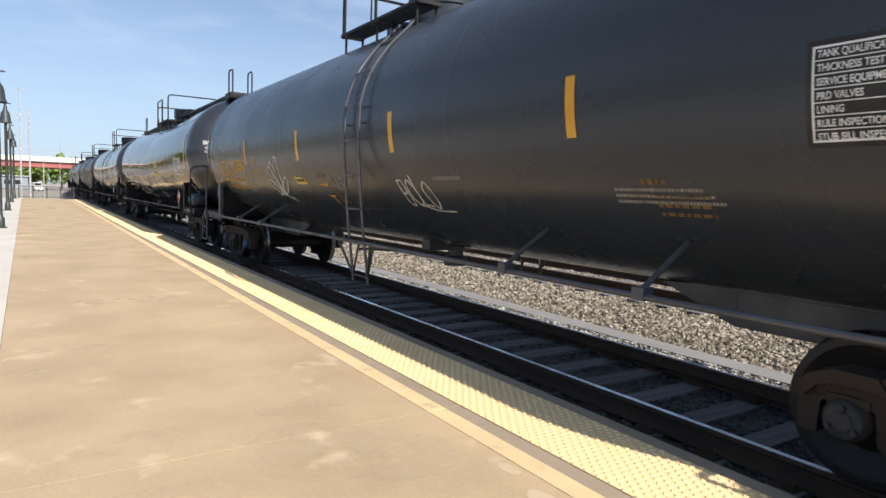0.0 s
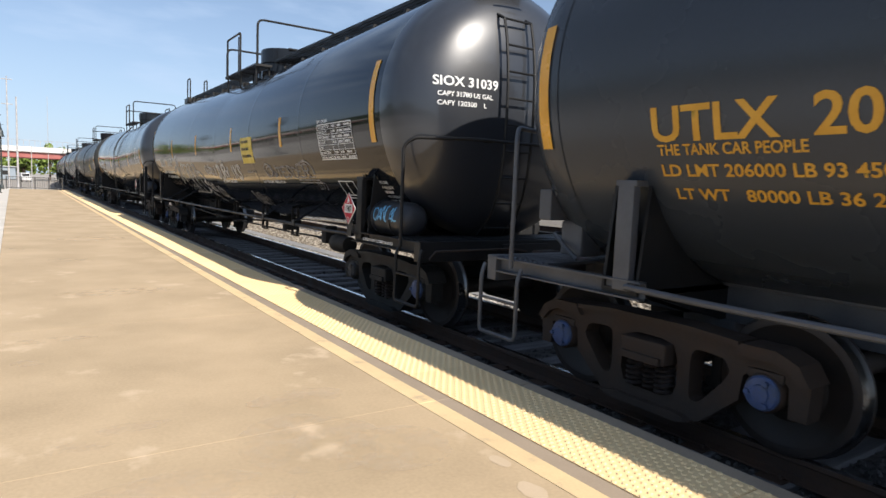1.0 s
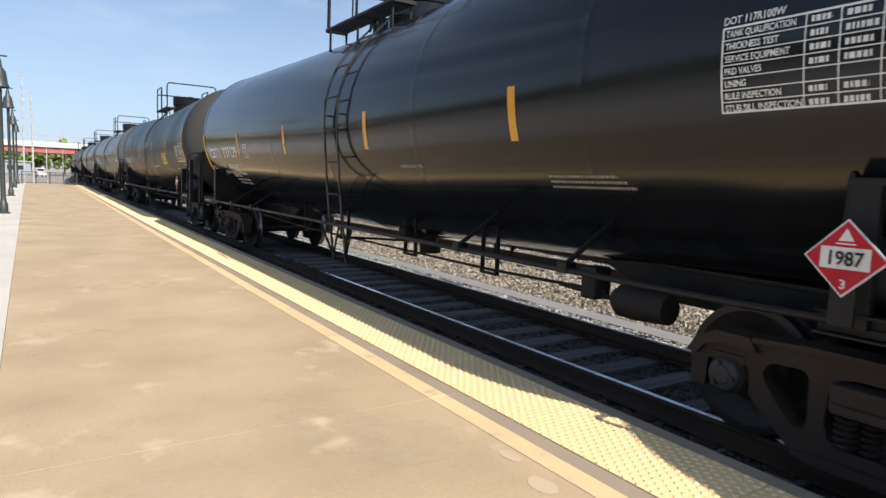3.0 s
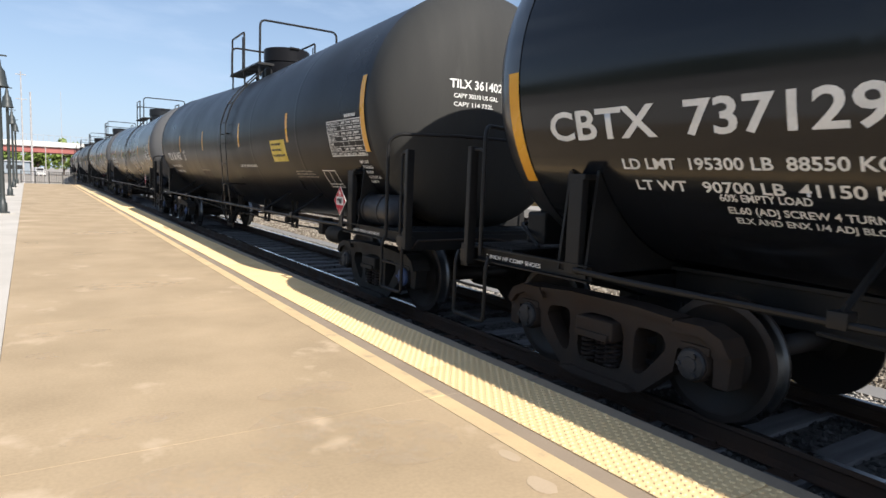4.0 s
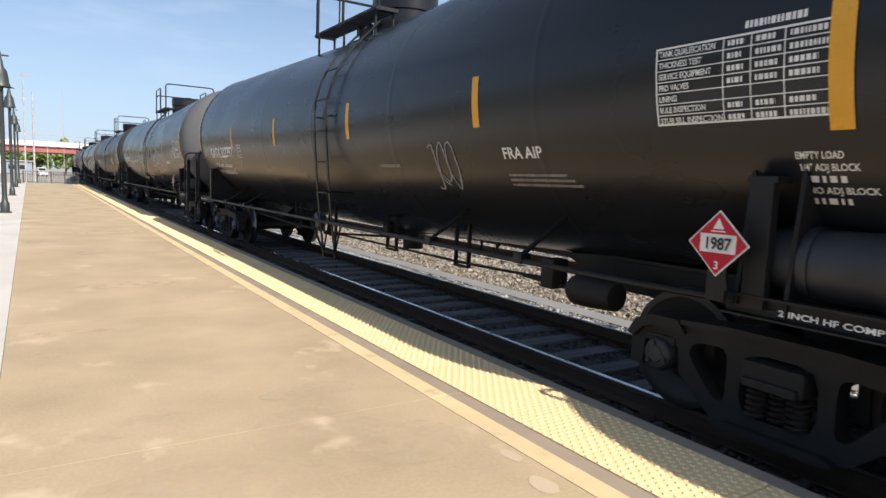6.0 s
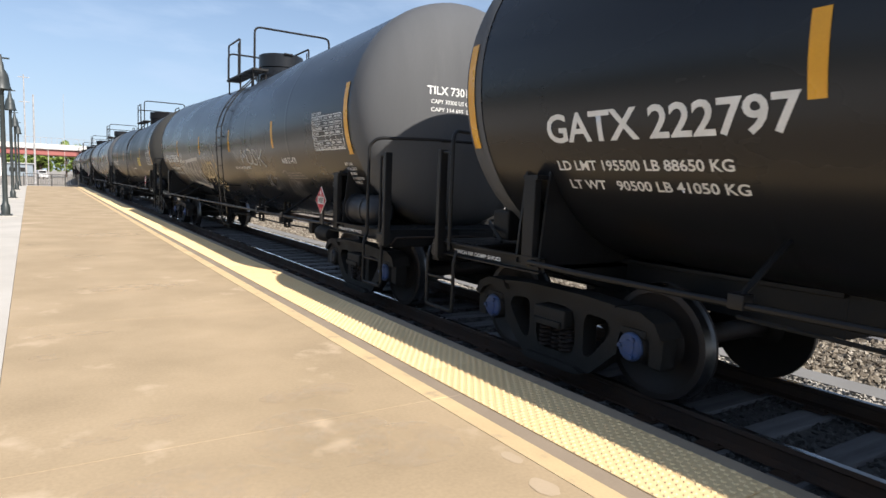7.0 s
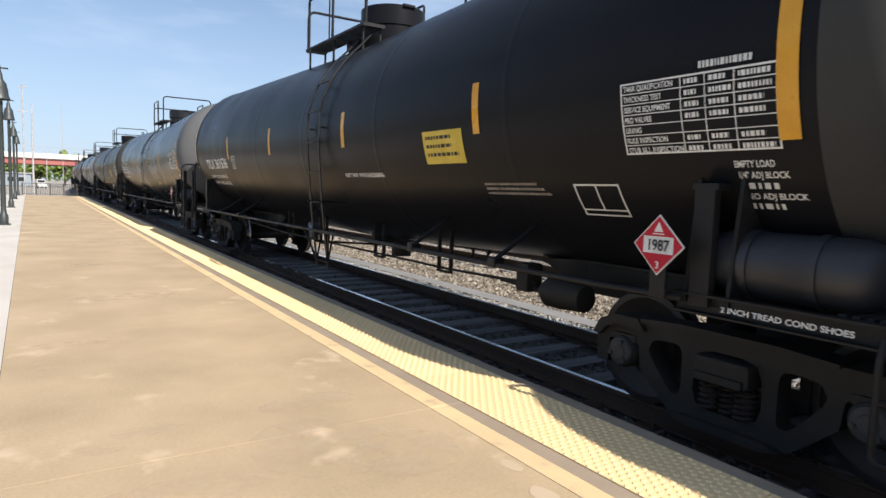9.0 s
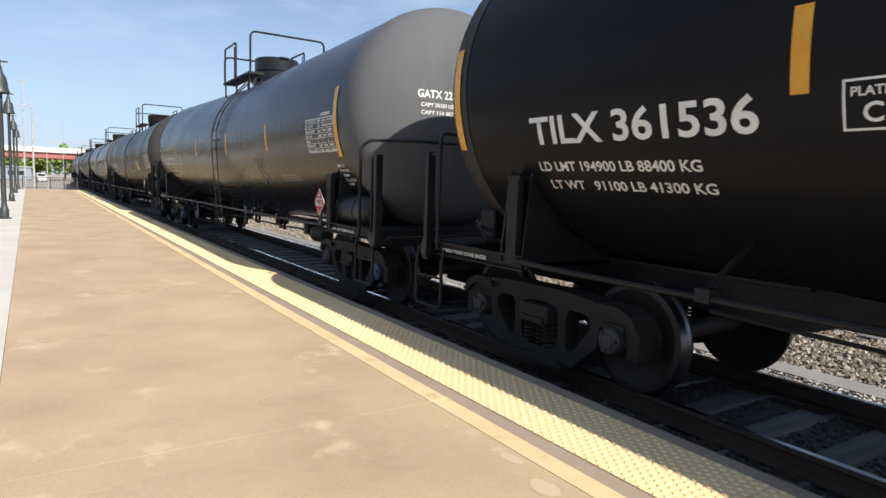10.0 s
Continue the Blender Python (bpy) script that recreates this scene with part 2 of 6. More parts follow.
for y0, y1 in zip(JOINTS, JOINTS[1:]):
    y1 = min(y1, 62.6)
    bm = bmesh.new()
    g = 0.0014
    low, top = PZ - 0.10, PZ
    ring = lambda s, z: [(bound(y0 + g) + s, y0 + g + s, z), (2.162 - s, y0 + g + s, z), (2.162 - s, y1 - g - s, z), (bound(y1 - g) + s, y1 - g - s, z)]
    vs = [[bm.verts.new(p) for p in ring(s, z)] for s, z in ((0, low), (0, top - 0.001), (0.001, top))]
    for a, b in zip(vs, vs[1:]):
        for k in range(4):
            bm.faces.new((a[k], a[(k + 1) % 4], b[(k + 1) % 4], b[k]))
    bm.faces.new(vs[-1])
    part("slab", bm, M["slab"], platform)
    bm = bmesh.new()
    vs = [[bm.verts.new(p) for p in ((-9, y0 + g, z), (bound(y0 + g) - 0.004, y0 + g, z), (bound(y1 - g) - 0.004, y1 - g, z), (-9, y1 - g, z))] for z in (low, top - 0.002)]
    for k in range(4):
        bm.faces.new((vs[0][k], vs[0][(k + 1) % 4], vs[1][(k + 1) % 4], vs[1][k]))
    bm.faces.new(vs[1])
    part("walkway_slab", bm, M["walkway"], platform, "paler smooth concrete walkway slab")
    part("cream_band", solid(2.165, 2.305, y0 + 0.003, y1 - 0.003, low, top + 0.002, 0.004), M["cream"], platform, "worn cream painted warning band")
    part("border", solid(2.308, 2.425, y0 + 0.003, y1 - 0.003, low, top - 0.001, 0.003), M["edge"], platform)
    part("kerb_stone", solid(3.045, 3.175, y0 + 0.003, y1 - 0.003, PZ - 0.16, top, 0.012), M["edge"], platform, "brown concrete platform edge stone")


def tactile_mesh(fine):
    bm = bmesh.new()
    w, h = 0.61, 1.22
    box(bm, 0, w, 0.002, h - 0.002, -0.05, 0.0)
    if fine:
        cols, rows = 10, 28
        for i in range(cols):
            for j in range(rows):
                cx, cy = (i + (0.25 if j % 2 else 0.75)) * w / cols, (j + 0.5) * h / rows
                lo = [bm.verts.new((cx + 0.0175 * math.cos(k * math.tau / 6), cy + 0.0175 * math.sin(k * math.tau / 6), 0.0)) for k in range(6)]
                hi = [bm.verts.new((cx + 0.0115 * math.cos(k * math.tau / 6), cy + 0.0115 * math.sin(k * math.tau / 6), 0.0065)) for k in range(6)]
                for k in range(6):
                    bm.faces.new((lo[k], lo[(k + 1) % 6], hi[(k + 1) % 6], hi[k]))
                bm.faces.new(hi)
    me = bpy.data.meshes.new("tactile_panel")
    bm.normal_update()
    bm.to_mesh(me)
    bm.free()
    me.materials.append(M["tactile"])
    return me


fine_panel, plain_panel = tactile_mesh(True), tactile_mesh(False)
for k in range(-10, 51):
    y = 0.35 + 1.222 * k
    place("tactile_panel", fine_panel if -3 <= k < 30 else plain_panel, platform, "yellow truncated-dome warning panel" if k == -10 else "",
          at=pose(2.43, y, PZ + 0.004))

# track bed
bed = bmesh.new()
Y_STEPS = [-60 + 5 * k for k in range(60)]
rows_ = []
for y in Y_STEPS:
    dx = track_x(y) - XC
    rows_.append([bed.verts.new((x + dx, y, z)) for x, z in ((3.0, -0.30), (3.5, -0.21), (5.72, -0.20), (5.95, -0.14), (6.27, -0.14))])
for a, b in zip(rows_, rows_[1:]):
    for k in range(4):
        bed.faces.new((a[k], a[k + 1], b[k + 1], b[k]))
tagged(part("track_bed", bed, M["ballast"]), "dark ballast bed under the near track", "track bed", kind="structure")


def strip_mesh(prof):
    bm = bmesh.new()
    rows = []
    for y in Y_STEPS:
        dx = track_x(y) - XC
        rows.append([bm.verts.new((x + dx, y, z)) for x, z in prof])
    for a, b in zip(rows, rows[1:]):
        for k in range(len(prof) - 1):
            bm.faces.new((a[k], a[k + 1], b[k + 1], b[k]))
    return bm


tagged(part("gutter", strip_mesh([(6.25, -0.5), (6.25, -0.105), (6.60, -0.105), (6.60, -0.5)]), M["curb"]), "smooth grey concrete gutter strip beside the track", "gutter", kind="structure")
tagged(part("gravel_bank", strip_mesh([(6.57, -0.16), (7.3, -0.03), (8.1, 0.05), (10.5, 0.06), (11.5, -0.08), (26, -0.15), (40, -0.6)]), M["gravel"]), "raised bank of grey-brown crushed stone", "gravel", kind="structure")

RAIL = [(-0.035, 0.0), (0.035, 0.0), (0.037, -0.03), (0.010, -0.045), (0.009, -0.125), (0.07, -0.145), (0.07, -0.158), (-0.07, -0.158), (-0.07, -0.145), (-0.009, -0.125), (-0.010, -0.045), (-0.037, -0.03)]


def rail_mesh(off, prof):
    bm = bmesh.new()
    rows = []
    for y in Y_STEPS:
        dx = track_x(y) - XC
        rows.append([bm.verts.new((XC + off + x + dx, y, z)) for x, z in prof])
    n = len(prof)
    for a, b in zip(rows, rows[1:]):
        for k in range(n):
            bm.faces.new((a[k], a[(k + 1) % n], b[(k + 1) % n], b[k]))
    return bm


for off in (-0.7525, 0.7525):
    r = tagged(part("rail", rail_mesh(off, RAIL), M["rail_steel"]), "dark rusty steel rail with a polished running top", "rail", "running rails", "structure")
    part("running_top", rail_mesh(off, [(-0.022, 0.0015), (0.030, 0.0015), (0.030, -0.002), (-0.022, -0.002)]), M["rail_top"], r, "bright polished running surface")

# the second track, on the bank
for off in (-0.7525, 0.7525):
    r = tagged(part("rail", rail_mesh(4.35 + off, [(x, z + 0.245) for x, z in RAIL]), M["rail_steel"]), "rusty rail of the second track", "rail", "running rails", "structure")

sleepers = structure("sleepers", "weathered timber sleepers half sunk in dark ballast", "sleepers")
tie_me = bpy.data.meshes.new("sleeper")
_b = solid(-1.3, 1.3, -0.115, 0.115, -0.16, 0.0, 0.012)
_b.to_mesh(tie_me)
_b.free()
tie_me.materials.append(M["tie"])
rnd = random.Random(4)
for k in range(190):
    y = -12 + 0.56 * k
    place("sleeper", tie_me, sleepers, at=pose(track_x(y) + rnd.uniform(-0.03, 0.03), y + rnd.uniform(-0.02, 0.02), -0.163 + rnd.uniform(-0.008, 0.004), 0, 0, rnd.uniform(-0.8, 0.8)))
for k in range(110):
    y = -8 + 0.56 * k
    place("sleeper", tie_me, sleepers, at=pose(track_x(y) + 4.35, y + rnd.uniform(-0.02, 0.02), 0.085, 0, 0, rnd.uniform(-0.8, 0.8)))
plate_me = bpy.data.meshes.new("tie_plate")
_b = solid(-0.17, 0.17, -0.09, 0.09, 0, 0.012, 0.003)
box(_b, -0.10, -0.075, -0.06, -0.035, 0.01, 0.035)
box(_b, 0.075, 0.10, 0.035, 0.06, 0.01, 0.035)
_b.to_mesh(plate_me)
_b.free()
plate_me.materials.append(M["rail_steel"])
for k in range(20, 64):
    y = -12 + 0.56 * k
    for off in (-0.7525, 0.7525):
        place("tie_plate", plate_me, sleepers, at=pose(track_x(y) + off, y, -0.166))


def stones(name, count, x0, x1, y0, y1, zf, size, material, label, seed):
    """Loose crushed stones, joined: each a lumpy convex bit."""
    rr = np.random.RandomState(seed)
    base = np.array([(1, 0, 0), (-1, 0, 0), (0, 1, 0), (0, -1, 0), (0, 0, 1), (0, 0, -1)], float)
    tri = np.array([(0, 2, 4), (2, 1, 4), (1, 3, 4), (3, 0, 4), (2, 0, 5), (1, 2, 5), (3, 1, 5), (0, 3, 5)])
    V, Fs = [], []
    for i in range(count):
        x = rr.uniform(x0, x1)
        y = y0 + (y1 - y0) * rr.uniform() ** 1.35
        s = size * rr.uniform(0.5, 1.25)
        p = base * s * rr.uniform(0.6, 1.2, (6, 3)) + rr.normal(0, 0.22 * s, (6, 3))
        a = rr.uniform(0, 6.3)
        c, d = math.cos(a), math.sin(a)
        p = np.stack([p[:, 0] * c - p[:, 1] * d, p[:, 0] * d + p[:, 1] * c, p[:, 2] * 0.75], 1)
        V.append(p + (x, y, zf(x) + s * 0.2))
        Fs.append(tri + 6 * i)
    me = bpy.data.meshes.new(name)
    me.from_pydata(np.concatenate(V).tolist(), [], np.concatenate(Fs).tolist())
    me.materials.append(material)
    ob = new(name, me)
    return tagged(ob, label, "gravel", kind="stuff")


def island_mat(name, c1, c2, c3):
    m = bpy.data.materials.new(name)
    m.use_nodes = True
    n, l = m.node_tree.nodes, m.node_tree.links
    g, rp = n.new("ShaderNodeNewGeometry"), n.new("ShaderNodeValToRGB")
    rp.color_ramp.elements[0].color, rp.color_ramp.elements[1].color = (*c1, 1), (*c3, 1)
    e = rp.color_ramp.elements.new(0.5)
    e.color = (*c2, 1)
    l.new(g.outputs["Random Per Island"], rp.inputs["Fac"])
    l.new(rp.outputs["Color"], n["Principled BSDF"].inputs["Base Color"])
    n["Principled BSDF"].inputs["Roughness"].default_value = 0.9
    return m


def bank_z(x):
    return float(np.interp(x, [6.57, 7.3, 8.1, 10.5, 11.5, 26], [-0.16, -0.03, 0.05, 0.06, -0.08, -0.15]))


STONE = island_mat("crushed_stone", (0.09, 0.072, 0.055), (0.22, 0.185, 0.14), (0.42, 0.375, 0.31))
# much darker stones for the bed between the near rails
STONE_DARK = island_mat("dark_stone", (0.028, 0.027, 0.026), (0.055, 0.052, 0.05), (0.11, 0.105, 0.10))
STONE_PALE = island_mat("pale_stone", (0.22, 0.205, 0.185), (0.38, 0.355, 0.32), (0.58, 0.55, 0.50))
stones("bank_stones", 60000, 6.62, 10.2, 0.5, 34, bank_z, 0.038, STONE, "sunlit grey-brown crushed stones on the bank", 1)
stones("gutter_stones", 9000, 5.80, 6.26, 0.5, 24, lambda x: -0.125, 0.022, STONE_PALE, "pale fine stones between rail and gutter", 2)
stones("track_stones", 18000, 3.35, 5.85, -2, 22, lambda x: -0.205, 0.03, STONE_DARK, "dark ballast stones between the sleepers", 3)


def blotch(name, x, y, rx, ry, material, label, seed):
    """A thin irregular patch on the slabs."""
    rr = random.Random(seed)
    bm = bmesh.new()
    n = 26
    ring = [rr.uniform(0.72, 1.0) for _ in range(n)]
    ring = [(ring[k - 1] + 2 * ring[k] + ring[(k + 1) % n]) / 4 for k in range(n)]
    vs = [bm.verts.new((x + rx * ring[k] * math.cos(k * math.tau / n), y + ry * ring[k] * math.sin(k * math.tau / n), PZ + 0.0012 + 0.0004 * (seed % 20))) for k in range(n)]
    bm.faces.new(vs)
    part(name, bm, material, platform, label)


def stain_mat():
    m = mat("worn_pale_stain", (0.66, 0.53, 0.37), 0.9, 0, (0.58, 0.45, 0.30), 4, 40)
    n, l = m.node_tree.nodes, m.node_tree.links
    c, g, k = n.new("ShaderNodeTexCoord"), n.new("ShaderNodeTexNoise"), n.new("ShaderNodeMapRange")
    g.inputs["Scale"].default_value, g.inputs["Detail"].default_value = 6.0, 6
    k.inputs["From Min"].default_value, k.inputs["From Max"].default_value = 0.42, 0.78
    k.inputs["To Max"].default_value = 0.55
    l.new(c.outputs["Object"], g.inputs["Vector"])
    l.new(g.outputs["Fac"], k.inputs["Value"])
    l.new(k.outputs["Result"], n["Principled BSDF"].inputs["Alpha"])
    return m


STAIN = stain_mat()
for i, (x, y, rx, ry) in enumerate(((0.45, 3.86, 0.28, 0.09), (0.22, 3.70, 0.22, 0.10), (0.15, 6.26, 0.38, 0.12), (0.0, 5.55, 0.15, 0.12), (0.58, 12.1, 0.40, 0.22), (-0.18, 14.0, 0.16, 0.25),
                                    (1.3, 3.2, 0.45, 0.5), (1.7, 2.9, 0.4, 0.35), (0.9, 8.6, 0.8, 0.3), (1.5, 3.9, 0.4, 0.2), (0.4, 2.8, 0.7, 0.4), (1.2, 16, 0.8, 0.6))):
    blotch("stain", x, y, rx, ry, STAIN, "worn pale stain on the slab", i)
blotch("mortar_patch", 2.09, 2.46, 0.05, 0.09, M["patch"], "pale repair mortar", 41)
blotch("mortar_patch", 2.02, 2.13, 0.075, 0.11, M["patch"], "pale repair mortar", 42)

# wooded slope along the far side of the station, behind the platform's back
bm = bmesh.new()
rows_ = []
rh = random.Random(12)
for k in range(60):
    y = -420 + 18 * k
    hgt = 15 + 5 * math.sin(k * 0.7) + rh.uniform(-2, 2)
    rows_.append([bm.verts.new((x - 8 * math.sin(k * 0.31), y, z)) for x, z in ((-92, -0.7), (-98, hgt * 0.55), (-108, hgt * 0.85), (-125, hgt), (-190, hgt * 1.1))])
for a, b in zip(rows_, rows_[1:]):
    for k in range(4):
        bm.faces.new((a[k], a[k + 1], b[k + 1], b[k]))
tagged(part("wooded_slope", bm, M["hill"], smooth=True), "long low green wooded slope in the distance", "hillside", kind="structure")


# ---- tank cars ----
R, ZC, HALF, HEAD, DISH = 1.545, 2.485, 7.62, 0.68, 2.5   # tank radius, axis height, half length of the shell, depth of a head
TANK = dict(mid=2.412, rise=0.0225)      # a tank's axis: its height amidships, and its rise per metre towards both ends
AXLE = 0.875
TRUCK_Y = 6.93
WHEEL_R = 0.457
LIBRARY = {}


def shared(key, name, material, make, smooth=False):
    """One mesh for alike parts of all cars."""
    k = (key, material.name)
    if k not in LIBRARY:
        bm = make()
        bmesh.ops.recalc_face_normals(bm, faces=bm.faces)
        me = bpy.data.meshes.new(name)
        bm.to_mesh(me)
        bm.free()
        me.materials.append(material)
        if smooth:
            for f in me.polygons:
                f.use_smooth = True
            me.set_sharp_from_angle(angle=radians(38))
        LIBRARY[k] = me
    return LIBRARY[k]


ALONG_Y = Matrix.Rotation(radians(-90), 4, "X")      # turns a lathe's z to y
ALONG_X = Matrix.Rotation(radians(90), 4, "Y")


def axis_z(y):
    """Height of the tank's axis: most tanks fall from both ends to the outlet amidships."""
    return TANK["mid"] + TANK["rise"] * abs(y)


def sagged(bm):
    """Shifts a straight mesh with the axis."""
    for v in bm.verts:
        v.co.z += axis_z(v.co.y) - ZC
    return bm


def shell_mesh():
    prof = [(R, -HALF), (R, -HALF + 0.1), (R, HALF)]
    for c in (-5.0, -2.5, 0.0, 2.5, 5.0):      # weld seams of the jacket
        prof[-1:-1] = [(R, c - 0.08), (R, c - 0.03), (R + 0.0016, c - 0.014), (R + 0.0016, c + 0.014), (R, c + 0.03), (R, c + 0.08)]
    return sagged(lathe(bmesh.new(), prof, Matrix.Translation((0, 0, ZC)) @ ALONG_Y, 96))


def head_r(d):
    """Radius of the head at a depth d past the shell: a knuckle and a flatter dish."""
    return R * max(0.0, 1 - (d / HEAD) ** DISH) ** (1 / DISH)


def head_depth(rad):
    return HEAD * max(0.0, 1 - (rad / R) ** DISH) ** (1 / DISH)


def head_mesh(e):
    prof = [(R + 0.006, -0.05), (R + 0.006, 0.0)] + [(R * math.cos(a) ** (2 / DISH), HEAD * math.sin(a) ** (2 / DISH)) for a in [math.pi / 2 * k / 20 for k in range(1, 20)]] + [(0, HEAD)]
    m = Matrix.Translation((0, e * HALF, axis_z(HALF))) @ Matrix.Rotation(radians(-90 * e), 4, "X")
    return lathe(bmesh.new(), prof, m, 96)


def axle_mesh():
    bm = bmesh.new()
    return lathe(bm, [(0, -1.12), (0.075, -1.12), (0.075, -0.92), (0.10, -0.88), (0.10, -0.62), (0.085, -0.5), (0.085, 0.5), (0.10, 0.62), (0.10, 0.88), (0.075, 0.92), (0.075, 1.12), (0, 1.12)], ALONG_X, 16)


def wheel_mesh(s):
    """One wheel, from the flange outwards to the tread, the rim's face and the hub."""
    m = Matrix.Translation((s * 0.7525, 0, 0)) @ Matrix.Rotation(radians(90 * s), 4, "Y")
    return lathe(bmesh.new(), [(0.101, -0.09), (0.15, -0.08), (0.20, -0.03), (0.37, -0.05), (0.44, -0.055), (0.478, -0.055), (0.484, -0.04), (0.478, -0.028), (WHEEL_R + 0.004, -0.012), (WHEEL_R, 0.0),
                               (WHEEL_R - 0.004, 0.068), (WHEEL_R - 0.012, 0.072), (0.40, 0.072), (0.385, 0.055), (0.24, 0.02), (0.17, 0.06), (0.14, 0.075), (0.101, 0.08)], m, 44)


def wheel_shared(s):
    """The wheel's mesh, with its tread polished."""
    key = f"wheel{s}"
    me = shared(key, "wheel", M["wheel"], lambda: wheel_mesh(s), True)
    if len(me.materials) == 1:
        me.materials.append(M["tread"])
        for f in me.polygons:
            c = f.center
            if math.hypot(c.y, c.z) > WHEEL_R - 0.008 and abs(abs(c.x) - 0.7525) < 0.066 and (abs(c.x) > 0.72):
                f.material_index = 1
    return me


def cap_mesh(s):
    bm = bmesh.new()
    m = Matrix.Translation((s * 1.10, 0, 0)) @ Matrix.Rotation(radians(90 * s), 4, "Y")
    lathe(bm, [(0.112, -0.06), (0.112, 0.015), (0.10, 0.03), (0.06, 0.035), (0.055, 0.045), (0, 0.045)], m, 24)
    for k in range(3):
        a = k * math.tau / 3
        p = m @ Vector((0.08 * math.cos(a), 0.08 * math.sin(a), 0.03))
        q = m @ Vector((0.08 * math.cos(a), 0.08 * math.sin(a), 0.055))
        tube(bm, [p, q], 0.018, 6)
    for k in range(3):      # the raised triangular locking plate
        a, b = k * math.tau / 3, (k + 1) * math.tau / 3
        tube(bm, [m @ Vector((0.08 * math.cos(a), 0.08 * math.sin(a), 0.036)), m @ Vector((0.08 * math.cos(b), 0.08 * math.sin(b), 0.036))], 0.010, 5)
    return bm


def holed(outline_pts, holes, x0, x1):
    """A plate in the (y, z) plane with openings through it, extruded along x."""
    bm = bmesh.new()
    for ring in [outline_pts] + holes:
        vs = [bm.verts.new((x0, y, z)) for y, z in ring]
        for k in range(len(vs)):
            bm.edges.new((vs[k], vs[(k + 1) % len(vs)]))
    bmesh.ops.triangle_fill(bm, use_beauty=True, edges=bm.edges[:])
    r = bmesh.ops.extrude_face_region(bm, geom=bm.faces[:])
    bmesh.ops.translate(bm, verts=[v for v in r["geom"] if isinstance(v, bmesh.types.BMVert)], vec=(x1 - x0, 0, 0))
    return bm


def soft_ring(pts, steps=3):
    """The closed outline with its corners rounded."""
    out = []
    n = len(pts)
    for i in range(n):
        p0, p1, p2 = (Vector(pts[j % n]) for j in (i - 1, i, i + 1))
        a, b = p1.lerp(p0, 0.28), p1.lerp(p2, 0.28)
        for k in range(steps + 1):
            t = k / steps
            q = a.lerp(p1, t).lerp(p1.lerp(b, t), t)
            out.append((q.x, q.y))
    return out


def side_frame_mesh():
    z0 = WHEEL_R
    half = [(0.36, 0.30), (0.72, 0.275), (0.95, 0.275), (1.08, 0.22), (1.15, 0.11), (1.14, -0.12), (1.03, -0.12), (1.02, 0.07), (0.95, 0.145), (0.80, 0.145), (0.73, 0.07), (0.71, -0.10), (0.44, -0.34), (0.30, -0.365)]
    out = [(y, z0 + z) for y, z in half] + [(-y, z0 + z) for y, z in half[::-1]]
    holes = []
    for s in (-1, 1):
        holes.append(soft_ring([(s * y, z0 + z) for y, z in ((0.345, 0.165), (0.60, 0.15), (0.645, 0.05), (0.43, -0.21), (0.345, -0.20))]))
    holes.append(soft_ring([(-0.235, z0 + 0.175), (0.235, z0 + 0.175), (0.255, z0 - 0.245), (-0.255, z0 - 0.245)], 2))
    bm = holed(out, holes, -0.08, 0.08)
    for s in (-1, 1):       # thick ribs: roof of the pedestal, top and bottom flanges
        prism(bm, [(s * 0.66, z0 + 0.20), (s * 0.72, z0 + 0.285), (s * 0.95, z0 + 0.285), (s * 1.09, z0 + 0.225), (s * 1.16, z0 + 0.11), (s * 1.10, z0 + 0.09), (s * 1.03, z0 + 0.17), (s * 0.93, z0 + 0.21)], -0.125, 0.125)
    prism(bm, [(-0.70, z0 + 0.29), (-0.34, z0 + 0.315), (0.34, z0 + 0.315), (0.70, z0 + 0.29), (0.70, z0 + 0.255), (0.34, z0 + 0.28), (-0.34, z0 + 0.28), (-0.70, z0 + 0.255)], -0.115, 0.115)
    prism(bm, [(-0.40, z0 - 0.345), (-0.30, z0 - 0.375), (0.30, z0 - 0.375), (0.40, z0 - 0.345), (0.30, z0 - 0.315), (-0.30, z0 - 0.315)], -0.14, 0.14)
    return bm


def spring_mesh():
    bm = bmesh.new()
    pts = [(0.062 * math.cos(a), 0.062 * math.sin(a), 0.215 * a / (math.tau * 5.5)) for a in [k * math.tau / 9 for k in range(50)]]
    return tube(bm, pts, 0.014, 5)


def bearing_mesh():
    bm = bmesh.new()
    lathe(bm, [(0.0, -0.10), (0.118, -0.10), (0.13, -0.08), (0.13, 0.06), (0.11, 0.085), (0, 0.085)], ALONG_X, 24)
    box(bm, -0.09, 0.09, -0.12, 0.12, 0.08, 0.14, 0.01)
    return bm


def bolster_mesh():
    bm = bmesh.new()
    box(bm, -1.17, 1.17, -0.20, 0.20, WHEEL_R - 0.01, WHEEL_R + 0.15, 0.02)
    for s in (-1, 1):
        box(bm, s * 1.16, s * 1.20, -0.17, 0.17, WHEEL_R - 0.01, WHEEL_R + 0.045, 0.008)
    return bm


def brake_beam_mesh():
    bm = bmesh.new()
    for s in (-1, 1):
        tube(bm, [(-0.8, s * 0.33, 0.34), (0.8, s * 0.33, 0.34)], 0.04, 8)
        for x in (-0.7525, 0.7525):
            box(bm, x - 0.05, x + 0.05, s * 0.33, s * 0.41, 0.30, 0.55, 0.015)
    return bm


